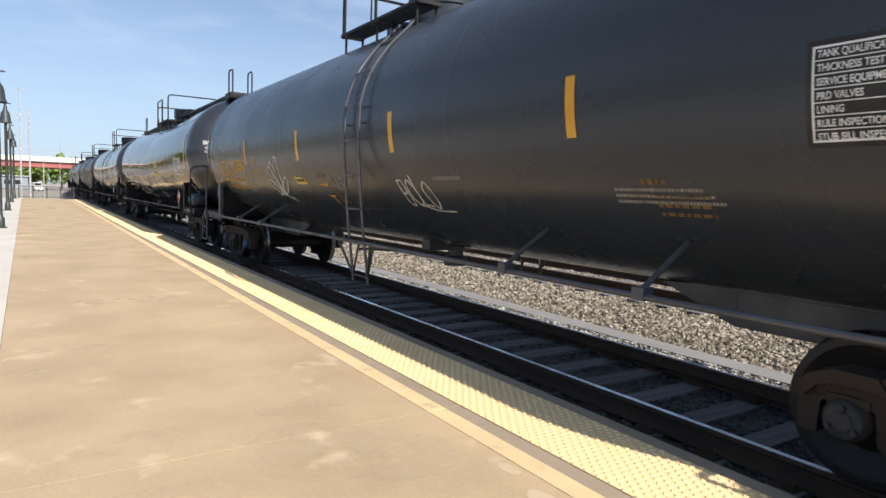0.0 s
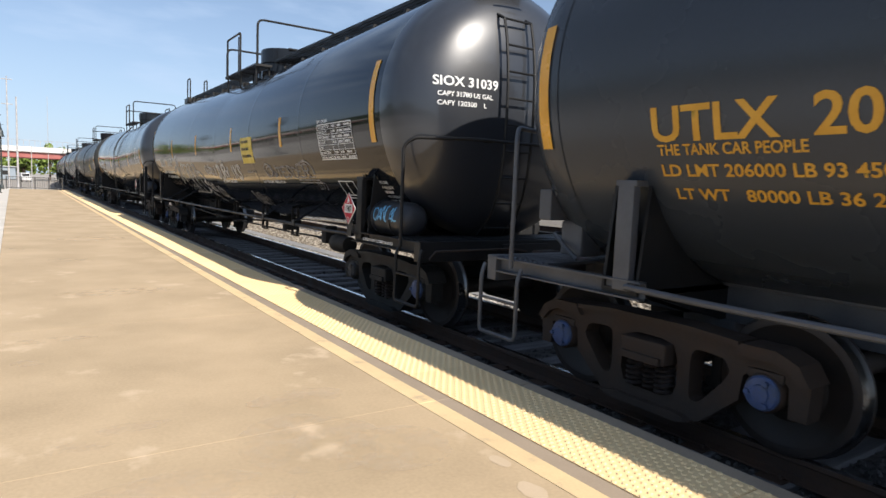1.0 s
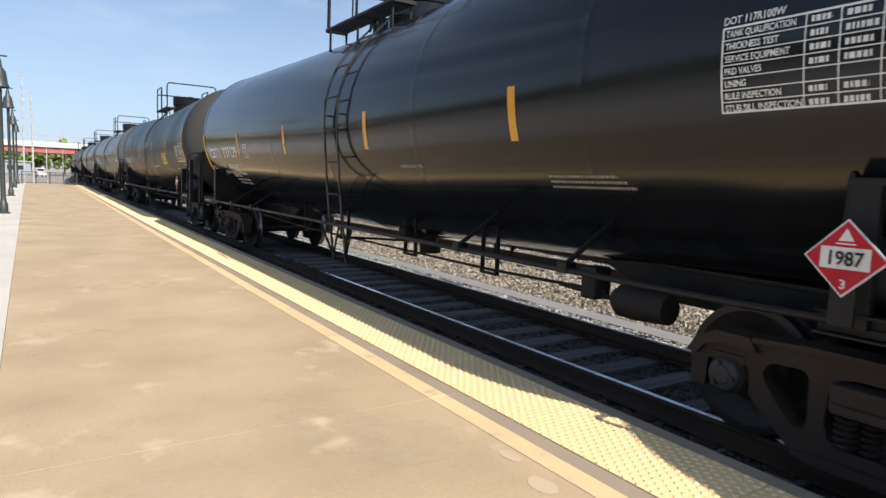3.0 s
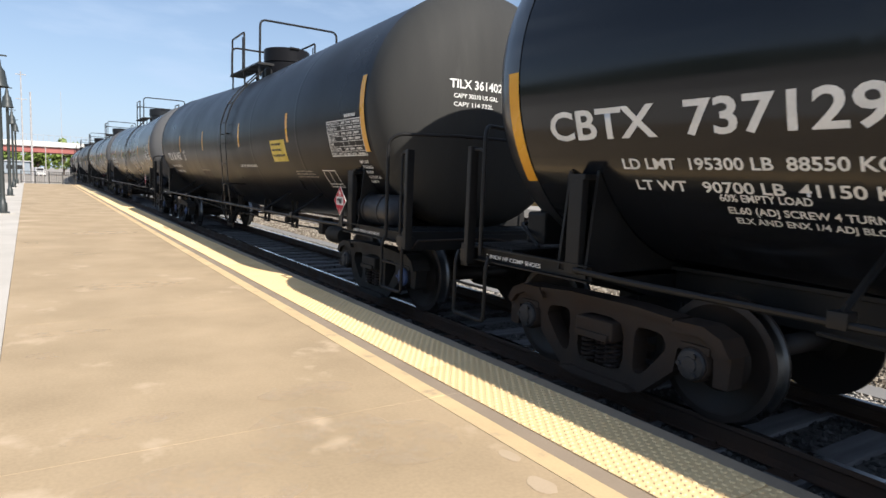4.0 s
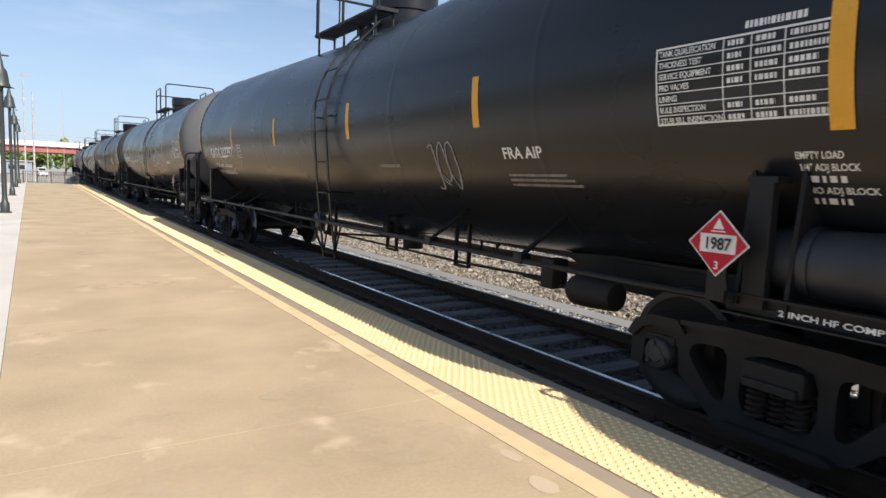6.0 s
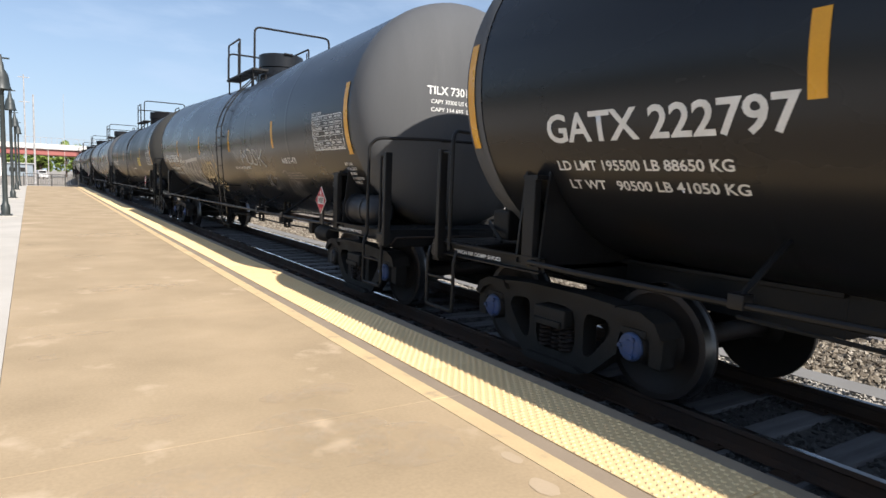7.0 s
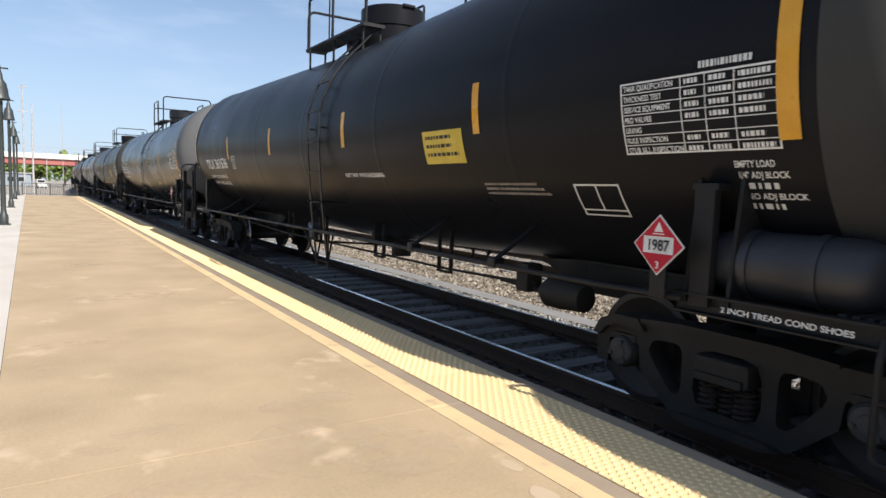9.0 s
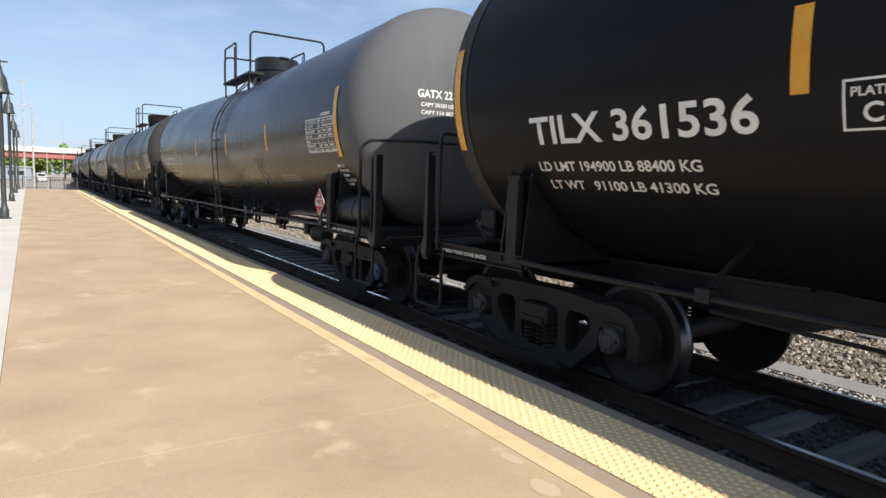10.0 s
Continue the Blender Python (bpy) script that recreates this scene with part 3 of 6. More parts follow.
def sill_mesh(e):
    bm = bmesh.new()
    for a, b in ((-0.33, -0.27), (0.27, 0.33)):
        box(bm, a, b, e * 4.9, e * 8.42, 0.70, 1.02, 0.01)
    box(bm, -0.40, 0.40, e * 4.9, e * 8.42, 0.99, 1.03, 0.008)
    prism(bm, [(e * 4.9, 0.70), (e * 4.2, 0.97), (e * 4.9, 1.02)], -0.33, 0.33)
    box(bm, -0.36, 0.36, e * 8.36, e * 8.44, 0.66, 1.04, 0.01)
    box(bm, -0.36, 0.36, e * 6.7, e * 7.16, 0.62, 0.72, 0.01)
    return bm


def saddle_mesh(e):
    """The cradle of bent plate between the bolster and the tank."""
    bm = bmesh.new()
    y0, y1 = e * 6.80, e * 7.12
    pts_in = []
    for k in range(15):
        a = radians(-150 + 120 * k / 14)
        pts_in.append(((R + 0.012) * math.cos(a), axis_z(6.96) + (R + 0.012) * math.sin(a)))
    for yy0, yy1 in ((y0, y0 + e * 0.025), (y1 - e * 0.025, y1)):
        ring0 = [(x, z) for x, z in pts_in] + [(1.43, 1.0), (0.42, 0.72), (-0.42, 0.72), (-1.43, 1.0)]
        a = [bm.verts.new((x, yy0, z)) for x, z in ring0]
        b = [bm.verts.new((x, yy1, z)) for x, z in ring0]
        n = len(ring0)
        bm.faces.new(a)
        bm.faces.new(b[::-1])
        for k in range(n):
            bm.faces.new((a[k], a[(k + 1) % n], b[(k + 1) % n], b[k]))
    box(bm, -1.43, 1.43, y0, y1, 0.96, 1.0)
    return bm


def saddle_post_mesh(e, s):
    """Upright flange of the saddle at the car's side."""
    bm = bmesh.new()
    box(bm, s * 1.39, s * 1.46, e * 6.86, e * 7.00, 0.99, 1.74, 0.008)
    box(bm, s * 1.30, s * 1.46, e * 6.84, e * 7.02, 1.72, 1.76, 0.006)
    return bm


def side_sill_mesh(e, s):
    bm = bmesh.new()
    x0, x1 = s * 1.40, s * 1.47
    box(bm, x0, x0 + s * 0.012, e * 6.75, e * 8.40, 0.94, 1.07)
    box(bm, x0, x1, e * 6.75, e * 8.40, 1.055, 1.07)
    box(bm, x0, x1, e * 6.75, e * 8.40, 0.94, 0.952)
    return bm


def end_deck_mesh(e):
    bm = bmesh.new()
    box(bm, -1.47, 1.47, e * 8.30, e * 8.42, 0.86, 1.08, 0.01)
    for x in (-1.3, -0.65, 0, 0.65, 1.3):
        box(bm, x - 0.012, x + 0.012, e * 7.70, e * 8.305, 1.03, 1.062)
    return bm


def slat_mesh():
    return solid(-1.40, 1.40, -0.02, 0.02, 1.06, 1.085, 0.003)


def end_rail_mesh(e):
    """The safety rail that runs across the car's end, clear of the head."""
    bm = bmesh.new()
    y = e * 8.06
    far = e * 8.44
    tube(bm, bent([(-1.50, y, 1.0), (-1.50, y, 2.10), (-1.42, y + e * 0.08, 2.19), (-0.80, far, 2.20), (0.80, far, 2.20), (1.36, y + e * 0.10, 2.19), (1.50, y, 2.10), (1.50, y, 1.0)], 0.12, 5), 0.020, 10)
    for x in (-0.55, 0.55):
        tube(bm, [(x, far, 2.20), (x, e * (HALF + head_depth(0.67) - 0.02), 2.20)], 0.016, 8)
    return bm


def corner_ladder_mesh(e, s):
    """A bent-rod stirrup step hanging at the car's corner."""
    bm = bmesh.new()
    ya, yb = e * 7.97, e * 8.46
    x = s * 1.50
    tube(bm, bent([(x - s * 0.04, ya, 1.0), (x, ya, 0.90), (x, ya, 0.39), (x, yb, 0.39), (x, yb, 0.90), (x - s * 0.04, yb, 1.0)], 0.05), 0.019, 8)
    return bm


def rung_mesh(w, r=0.014):
    return tube(bmesh.new(), [(0, -w, 0), (0, w, 0)], r, 6)


def grab_post_mesh(e, s):
    bm = bmesh.new()
    x, y = s * 1.50, 8.24 if e > 0 else -8.57
    box(bm, x - 0.045, x + 0.045, y - 0.03, y + 0.03, 0.9, 2.0, 0.01)
    tube(bm, bent([(x, y - e * 0.17, 1.05), (x, y - e * 0.17, 1.97), (x, y, 1.97)], 0.06), 0.016, 8)
    box(bm, x - s * 0.09, x + s * 0.02, min(y, e * 8.36), max(y, e * 8.36), 0.92, 1.04, 0.006)
    return bm


def coupler_mesh(e):
    bm = bmesh.new()
    box(bm, -0.09, 0.09, e * 8.4, e * 8.78, 0.77, 0.93, 0.02)
    prism(bm, [(e * 8.72, 0.72), (e * 8.99, 0.72), (e * 8.99, 0.98), (e * 8.72, 0.98)], -0.16, 0.02)
    box(bm, -0.17, 0.16, e * 8.72, e * 8.86, 0.70, 1.0, 0.03)
    box(bm, 0.02, 0.17, e * 8.86, e * 9.02, 0.74, 0.96, 0.03)
    tube(bm, [(0, e * 8.45, 0.95), (-0.25, e * 8.47, 0.99), (-1.3, e * 8.47, 0.98), (-1.38, e * 8.47, 0.90)], 0.014, 6)
    return bm


def hose_mesh(e):
    bm = bmesh.new()
    pts = [(0.30, e * 8.40, 0.78), (0.32, e * 8.55, 0.72), (0.30, e * 8.70, 0.55), (0.22, e * 8.84, 0.42), (0.12, e * 8.95, 0.40), (0.05, e * 9.0, 0.43)]
    return tube(bm, bent(pts, 0.1, 3), 0.026, 8)


def side_pipe_mesh(s):
    bm = bmesh.new()
    tube(bm, bent([(s * 1.50, -6.85, 1.03), (s * 1.55, -6.2, 1.025), (s * 1.55, 6.2, 1.025), (s * 1.50, 6.85, 1.03)], 0.2), 0.023, 8)
    return bm


def strut_mesh(s):
    bm = bmesh.new()
    a = radians(-47)
    tube(bm, [(s * (R - 0.03) * math.cos(a), 0.0, axis_z(4.2) + (R - 0.03) * math.sin(a)), (s * 1.53, 0.0, 1.07)], 0.022, 6)
    box(bm, s * 1.47, s * 1.58, -0.05, 0.05, 1.0, 1.09, 0.006)
    return bm


LADDER_PATH = [(1.44, 0.50), (1.55, 1.40), (1.62, 2.30), (1.61, 2.70), (1.50, 3.09), (1.25, 3.46), (0.98, 3.73), (0.84, 3.88)]


def stile_mesh(s, y):
    """One side of the ladder: a flat strap up to the shoulder of the tank, a rod over it, and two braces at its foot."""
    bm = bmesh.new()
    low = bent([(s * x, y, z) for x, z in LADDER_PATH[:4]], 0.3, 4)
    ring = lambda q: [bm.verts.new((q[0] + dx, q[1] + dy, q[2])) for dx, dy in ((-0.007, -0.027), (0.007, -0.027), (0.007, 0.027), (-0.007, 0.027))]
    rows = [ring(q) for q in low]
    for a, b in zip(rows, rows[1:]):
        for k in range(4):
            bm.faces.new((a[k], a[(k + 1) % 4], b[(k + 1) % 4], b[k]))
    bm.faces.new(rows[0])
    bm.faces.new(rows[-1])
    tube(bm, bent([(s * x, y, z) for x, z in LADDER_PATH[3:]], 0.3, 5), 0.015, 8)
    tube(bm, [(s * 1.45, y, 0.56), (s * 1.36, y, 1.04)], 0.014, 6)
    tube(bm, [(s * 1.46, y, 0.60), (s * 1.55, y * 2.3, 1.04)], 0.018, 6)
    for z in (1.45, 2.5):
        tube(bm, [(s * 1.60, y, z), (s * (math.sqrt(R * R - (z - axis_z(0.6)) ** 2) - 0.03), y, z)], 0.012, 6)
    return bm


def dome_mesh():
    bm = bmesh.new()
    m = Matrix.Translation((0, 0, ZC + R - 0.10))
    lathe(bm, [(0.50, -0.10), (0.50, 0.30), (0.52, 0.32), (0.52, 0.60), (0.50, 0.62), (0.49, 0.60), (0.47, 0.42), (0, 0.42)], m, 32)
    return bm


def lid_mesh():
    bm = bmesh.new()
    z = ZC + R + 0.48
    lathe(bm, [(0.0, 0.08), (0.2, 0.07), (0.40, 0.02), (0.43, 0.0), (0.0, 0.0)], Matrix.Translation((0, 0, z)), 24)
    tube(bm, [(-0.1, -0.53, z + 0.02), (0.1, -0.53, z + 0.02)], 0.03, 8)
    return bm


def manway_mesh():
    bm = bmesh.new()
    m = Matrix.Translation((0, 1.05, ZC + R - 0.05))
    lathe(bm, [(0.27, -0.08), (0.27, 0.22), (0.31, 0.22), (0.31, 0.27), (0.12, 0.31), (0, 0.31)], m, 20)
    for k in range(8):
        a = k * math.tau / 8
        tube(bm, [m @ Vector((0.32 * math.cos(a), 0.32 * math.sin(a), 0.12)), m @ Vector((0.32 * math.cos(a), 0.32 * math.sin(a), 0.30))], 0.02, 6)
    return bm


TOP_Y = (-0.78, 1.55)


def top_deck_mesh(s):
    """Grated walkway beside the fittings."""
    bm = bmesh.new()
    z = ZC + R + 0.04
    x0, x1 = sorted((s * 0.55, s * 0.90))
    for y in TOP_Y:
        box(bm, x0, x1, y - 0.02, y + 0.02, z - 0.03, z + 0.02)
    for y in (-0.7, 0.4, 1.45):
        box(bm, x0, x1, y - 0.015, y + 0.015, z - 0.03, z - 0.016)
        for xx in (0.58, 0.86):
            tube(bm, [(s * xx, y, z), (s * xx, y, axis_z(y) + math.sqrt(R * R - xx * xx) - 0.02)], 0.02, 6)
    return bm


def grating_bar_mesh():
    z = ZC + R + 0.04
    return solid(-0.012, 0.012, *TOP_Y, z - 0.015, z + 0.02)


def top_rail_mesh(s):
    """Side rail of the top walkway, open where the ladder comes up."""
    bm = bmesh.new()
    z, top = ZC + R, ZC + R + 0.90
    x = s * 0.86
    tube(bm, bent([(x, 1.52, z), (x, 1.52, top), (x, 0.46, top), (x, 0.46, z)], 0.06), 0.022, 8)
    tube(bm, [(x, 0.60, z), (x, 0.60, top - 0.08)], 0.014, 6)
    return bm


def end_top_rail_mesh(y, top):
    bm = bmesh.new()
    z = ZC + R
    tube(bm, bent([(-0.86, y, z), (-0.86, y, top), (0.9, y, top), (0.9, y, z)], 0.14, 5), 0.024, 8)
    return bm


def head_ladder_mesh():
    """A ladder bent over the leading head."""
    bm = bmesh.new()
    path = lambda z: -(HALF + head_depth(math.hypot(0.3, z - axis_z(HALF))) + 0.10)
    zs = [1.10 + 0.25 * k for k in range(12)]
    for x in (-0.36, 0.04):
        tube(bm, [(x, path(z) if z < 3.7 else -(HALF + 0.15), z) for z in zs], 0.018, 6)
    for k in range(10):
        z = 1.2 + 0.30 * k
        tube(bm, [(-0.36, path(min(z, 3.68)), z), (0.04, path(min(z, 3.68)), z)], 0.013, 6)
    return bm


def head_step_mesh():
    """A small crossing step with two hoops on the leading head."""
    bm = bmesh.new()
    y0 = -(HALF + HEAD * 0.90)
    dx = -0.62
    for x in (dx - 0.36, dx + 0.24):
        tube(bm, bent([(x, y0 - 0.02, 2.35), (x, y0 - 0.16, 2.5), (x, y0 - 0.16, 3.14), (x + 0.16, y0 + 0.02, 3.14), (x + 0.16, y0 + 0.1, 2.7)], 0.08), 0.018, 8)
    for k in range(8):
        y = y0 - 0.02 - 0.035 * k
        box(bm, dx - 0.38, dx + 0.50, y - 0.006, y + 0.006, 2.42, 2.46)
    box(bm, dx - 0.38, dx - 0.36, y0 - 0.28, y0 + 0.12, 2.38, 2.46)
    box(bm, dx + 0.48, dx + 0.50, y0 - 0.28, y0 + 0.12, 2.38, 2.46)
    for k in range(10):
        x = dx - 0.34 + 0.085 * k
        tube(bm, [(x, y0 - 0.27, 2.46), (x, y0 - 0.22, 2.80)], 0.009, 4)
    tube(bm, [(dx - 0.36, y0 - 0.22, 2.80), (dx + 0.46, y0 - 0.22, 2.80)], 0.012, 6)
    return bm


def end_hoop_mesh(e):
    bm = bmesh.new()
    z = axis_z(7.7) + R + 0.12
    y = e * 7.9
    for x in (-0.42, 0.10):
        tube(bm, bent([(x, y - 0.2, z), (x, y - 0.2, z + 0.62), (x, y + 0.2, z + 0.62), (x, y + 0.2, z)], 0.1), 0.02, 8)
    box(bm, -0.5, 0.2, y - 0.3, y + 0.3, z - 0.16, z, 0.01)
    return bm


def reservoir_mesh():
    bm = bmesh.new()
    m = Matrix.Translation((-1.18, -7.36, 1.27)) @ ALONG_Y
    lathe(bm, [(0, -0.52), (0.12, -0.50), (0.19, -0.44), (0.205, -0.38), (0.205, 0.38), (0.19, 0.44), (0.12, 0.50), (0, 0.52)], m, 28)
    for y in (-7.55, -7.15):
        lathe(bm, [(0.212, -0.03), (0.216, -0.03), (0.216, 0.03), (0.212, 0.03)], Matrix.Translation((-1.18, y, 1.27)) @ ALONG_Y, 28)
    return bm


def brake_gear_mesh():
    """Valve block, cylinder and hand-brake housing at the car's end."""
    bm = bmesh.new()
    box(bm, -0.75, -0.45, 7.75, 7.98, 1.12, 1.55, 0.03)
    box(bm, -1.05, -0.80, 7.70, 7.95, 1.12, 1.42, 0.03)
    lathe(bm, [(0, -0.22), (0.13, -0.2), (0.14, 0.2), (0, 0.22)], Matrix.Translation((-0.62, 7.95, 1.68)) @ ALONG_X, 20)
    tube(bm, bent([(-0.95, 7.85, 1.42), (-0.95, 7.9, 1.75), (-0.6, 7.95, 1.75)], 0.08), 0.02, 6)
    tube(bm, bent([(-1.2, 7.6, 1.12), (-1.0, 8.1, 1.3), (-0.3, 8.2, 1.25)], 0.1), 0.016, 6)
    lathe(bm, [(0, 0), (0.24, 0.01), (0.26, 0.03), (0.24, 0.05), (0.2, 0.03), (0.05, 0.05), (0, 0.08)], Matrix.Translation((0.25, 8.32, 1.75)) @ ALONG_Y, 20)
    box(bm, 0.1, 0.4, 8.15, 8.32, 1.08, 1.95, 0.02)
    return bm


def outlet_mesh():
    bm = bmesh.new()
    zb = axis_z(0.5) - R
    lathe(bm, [(0, -0.28), (0.16, -0.28), (0.16, -0.16), (0.11, -0.14), (0.11, 0.0), (0.26, 0.04), (0.26, 0.1)], Matrix.Translation((0, -0.5, zb)), 20)
    box(bm, -0.5, 0.5, -0.6, -0.4, zb - 0.06, zb + 0.10, 0.02)
    tube(bm, [(-1.5, -0.5, zb - 0.02), (0, -0.5, zb - 0.12)], 0.018, 6)
    return bm


def rod_mesh():
    return tube(bmesh.new(), bent([(-0.85, -4.75, 0.78), (-0.85, -3.2, 0.74), (-0.85, 2.6, 0.74), (-0.80, 5.4, 0.80)], 0.3), 0.017, 6)


def hanger_mesh():
    """A U of flat bar under the belly that carries the brake rod."""
    bm = bmesh.new()
    for y in (-0.13, 0.13):
        box(bm, -0.875, -0.825, y - 0.008, y + 0.008, 0.70, 1.22)
    box(bm, -0.875, -0.825, -0.142, 0.142, 0.688, 0.712)
    return bm


def slung_box_mesh():
    bm = bmesh.new()
    lathe(bm, [(0, -0.28), (0.12, -0.26), (0.14, 0.0), (0.14, 0.2), (0.09, 0.27), (0, 0.27)], Matrix.Translation((-0.85, -5.15, 0.74)) @ ALONG_Y, 20)
    box(bm, -0.95, -0.75, -4.72, -4.55, 0.70, 0.98, 0.02)
    tube(bm, [(-0.85, -5.05, 0.72), (-0.85, -4.2, 0.76)], 0.025, 6)
    return bm


def long_walk_mesh():
    """A running board along the whole top of the tank."""
    bm = bmesh.new()
    z = ZC + R + 0.09
    for k in range(5):
        x = -0.35 + 0.09 * k
        box(bm, x - 0.012, x + 0.012, -8.0, 8.0, z, z + 0.05)
    for k in range(17):
        y = -8 + k
        box(bm, -0.37, 0.05, y - 0.03, y + 0.03, z - 0.16, z)
    return sagged(bm)


# lettering and marks, laid on the tank's side or head
def bars(y0, v0, w, h, rows, gap=0.5, seed=1, fine=False):
    """Rows of short bars that stand for fine print; y0, v0 is the upper left corner."""
    rr = random.Random(seed)
    out = []
    step = h / rows
    for i in range(rows):
        u = 0
        end = w * rr.uniform(0.7, 1.0)
        while u < end:
            n = min(end - u, rr.uniform(0.010, 0.028) if fine else rr.uniform(0.025, 0.085) * (w / 0.8) ** 0.5)
            out.append([(y0 - u, v0 - i * step), (y0 - u - n, v0 - i * step), (y0 - u - n, v0 - i * step - step * gap), (y0 - u, v0 - i * step - step * gap)])
            u += n + (0.008 if fine else 0.02)
    return out


def rect(y0, v0, y1, v1):
    return [(y0, v0), (y1, v0), (y1, v1), (y0, v1)]


def outline(y0, v0, y1, v1, t):
    return [rect(y0, v0, y1, v0 - t), rect(y0, v1 + t, y1, v1), rect(y0, v0, y0 - t, v1), rect(y1 + t, v0, y1, v1)]


def flat(polys):
    bm = bmesh.new()
    for p in polys:
        bm.faces.new([bm.verts.new((x, y, 0)) for x, y in p])
    return bm


def lettering(text, height, stretch=1.0):
    """A flat mesh of the words: capitals of that height from (0, 0), in the built-in font."""
    cu = bpy.data.curves.new("text", "FONT")
    cu.body, cu.size, cu.resolution_u = text, height / 0.69, 3
    cu.offset = height * 0.03
    ob = new("text", cu)
    dg = bpy.context.evaluated_depsgraph_get()
    me = bpy.data.meshes.new_from_object(ob.evaluated_get(dg))
    bm = bmesh.new()
    bm.from_mesh(me)
    bpy.data.objects.remove(ob)
    bpy.data.curves.remove(cu)
    bpy.data.meshes.remove(me)
    for v in bm.verts:
        v.co.x *= stretch
    return bm


def words(text, y0, v0, height, width=None):
    """Words on the side: y0 their start, v0 their base line, running towards -y; width: their length."""
    bm = lettering(text, height)
    w = max(v.co.x for v in bm.verts)
    k = width / w if width else 1.0
    for v in bm.verts:
        v.co = (y0 - v.co.x * k, v0 + v.co.y, 0)
    return bm


def on_side(bm, lift=0.004):
    """Bends a flat (y, arc) mesh round the tank's near side."""
    lo, hi = min(v.co.y for v in bm.verts), max(v.co.y for v in bm.verts)
    k = math.floor(lo / 0.06) + 1
    while k * 0.06 < hi:
        bmesh.ops.bisect_plane(bm, geom=bm.verts[:] + bm.edges[:] + bm.faces[:], plane_co=(0, k * 0.06, 0), plane_no=(0, 1, 0))
        k += 1
    for v in bm.verts:
        y, a = v.co.x, v.co.y / R
        a -= (axis_z(y) - ZC) * math.cos(a) / R
        r = R + lift
        if abs(y) > HALF:
            r = head_r(abs(y) - HALF) + lift + 0.006
        v.co = (-r * math.cos(a), y, axis_z(min(abs(y), HALF)) + r * math.sin(a))
    return bm


def on_head(bm, x0, z0, e=-1):
    for v in bm.verts:
        x, z = x0 + v.co.x, z0 + v.co.y
        v.co = (x, e * (HALF + head_depth(math.hypot(x, z - axis_z(HALF))) + 0.006), z)
    return bm


def joined(*bms):
    out = bms[0]
    for b in bms[1:]:
        me = bpy.data.meshes.new("tmp")
        b.to_mesh(me)
        b.free()
        out.from_mesh(me)
        bpy.data.meshes.remove(me)
    return out


def decal(name, bm, material, car, label=""):
    me = bpy.data.meshes.new(name)
    bm.to_mesh(me)
    bm.free()
    me.materials.append(material)
    return place(name, me, car, label)


def stroke(pts, width, seed=0):
    """A painted line of changing width through (y, arc) points, as flat quads."""
    rr = random.Random(seed)
    sm = []
    pts = [Vector((p[0], p[1])) for p in pts]
    for i in range(len(pts) - 1):
        p0, p1, p2, p3 = pts[max(i - 1, 0)], pts[i], pts[i + 1], pts[min(i + 2, len(pts) - 1)]
        for k in range(6):
            t = k / 6
            sm.append(0.5 * ((2 * p1) + (p2 - p0) * t + (2 * p0 - 5 * p1 + 4 * p2 - p3) * t * t + (3 * p1 - p0 - 3 * p2 + p3) * t ** 3))
    sm.append(pts[-1])
    left, right = [], []
    for i, p in enumerate(sm):
        d = sm[min(i + 1, len(sm) - 1)] - sm[max(i - 1, 0)]
        n = Vector((-d.y, d.x)).normalized() if d.length > 1e-6 else Vector((0, 1))
        w = width * rr.uniform(0.75, 1.1) / 2
        left.append(p + n * w)
        right.append(p - n * w)
    return [[left[i], left[i + 1], right[i + 1], right[i]] for i in range(len(sm) - 1)]


def scrawl(y0, v0, w, h, letters, width, seed):
    """A spray-painted tag of looping strokes that spells nothing."""
    rr = random.Random(seed)
    polys = []
    step = w / letters
    for k in range(letters):
        cx = y0 - (k + 0.5) * step
        n = rr.randint(4, 7)
        pts = []
        a0 = rr.uniform(0, 6.3)
        turn = rr.choice((-1, 1)) * rr.uniform(0.9, 1.5)
        for i in range(n):
            a = a0 + turn * i
            rad = rr.uniform(0.35, 0.62)
            pts.append((cx + math.cos(a) * rad * step * 0.9, v0 + h * 0.5 + math.sin(a) * rad * h * 0.95))
        polys += stroke(pts, width, seed + k)
    return polys


def loop(cy, cv, ry, rv, width, seed, arc=(0.0, 1.0), tilt=0.0):
    """One sprayed oval, or an arc of it."""
    a0, a1 = arc
    pts = []
    for k in range(11):
        a = math.tau * (a0 + (a1 - a0) * k / 10)
        u, v = ry * math.cos(a), rv * math.sin(a)
        pts.append((cy + u * math.cos(tilt) - v * math.sin(tilt), cv + u * math.sin(tilt) + v * math.cos(tilt)))
    return stroke(pts, width, seed)


def petals(base, tips, width, seed):
    out = []
    by, bv = base
    for k, (ty, tv) in enumerate(tips):
        my, mv = (by + ty) / 2, (bv + tv) / 2
        dy, dv = (tv - bv) * 0.13, -(ty - by) * 0.13
        out += stroke([(by, bv), (my + dy, mv + dv), (ty + dy * 0.7, tv + dv * 0.7), (ty - dy * 0.7, tv - dv * 0.7), (my - dy, mv - dv), (by, bv)], width, seed + k)
    return out


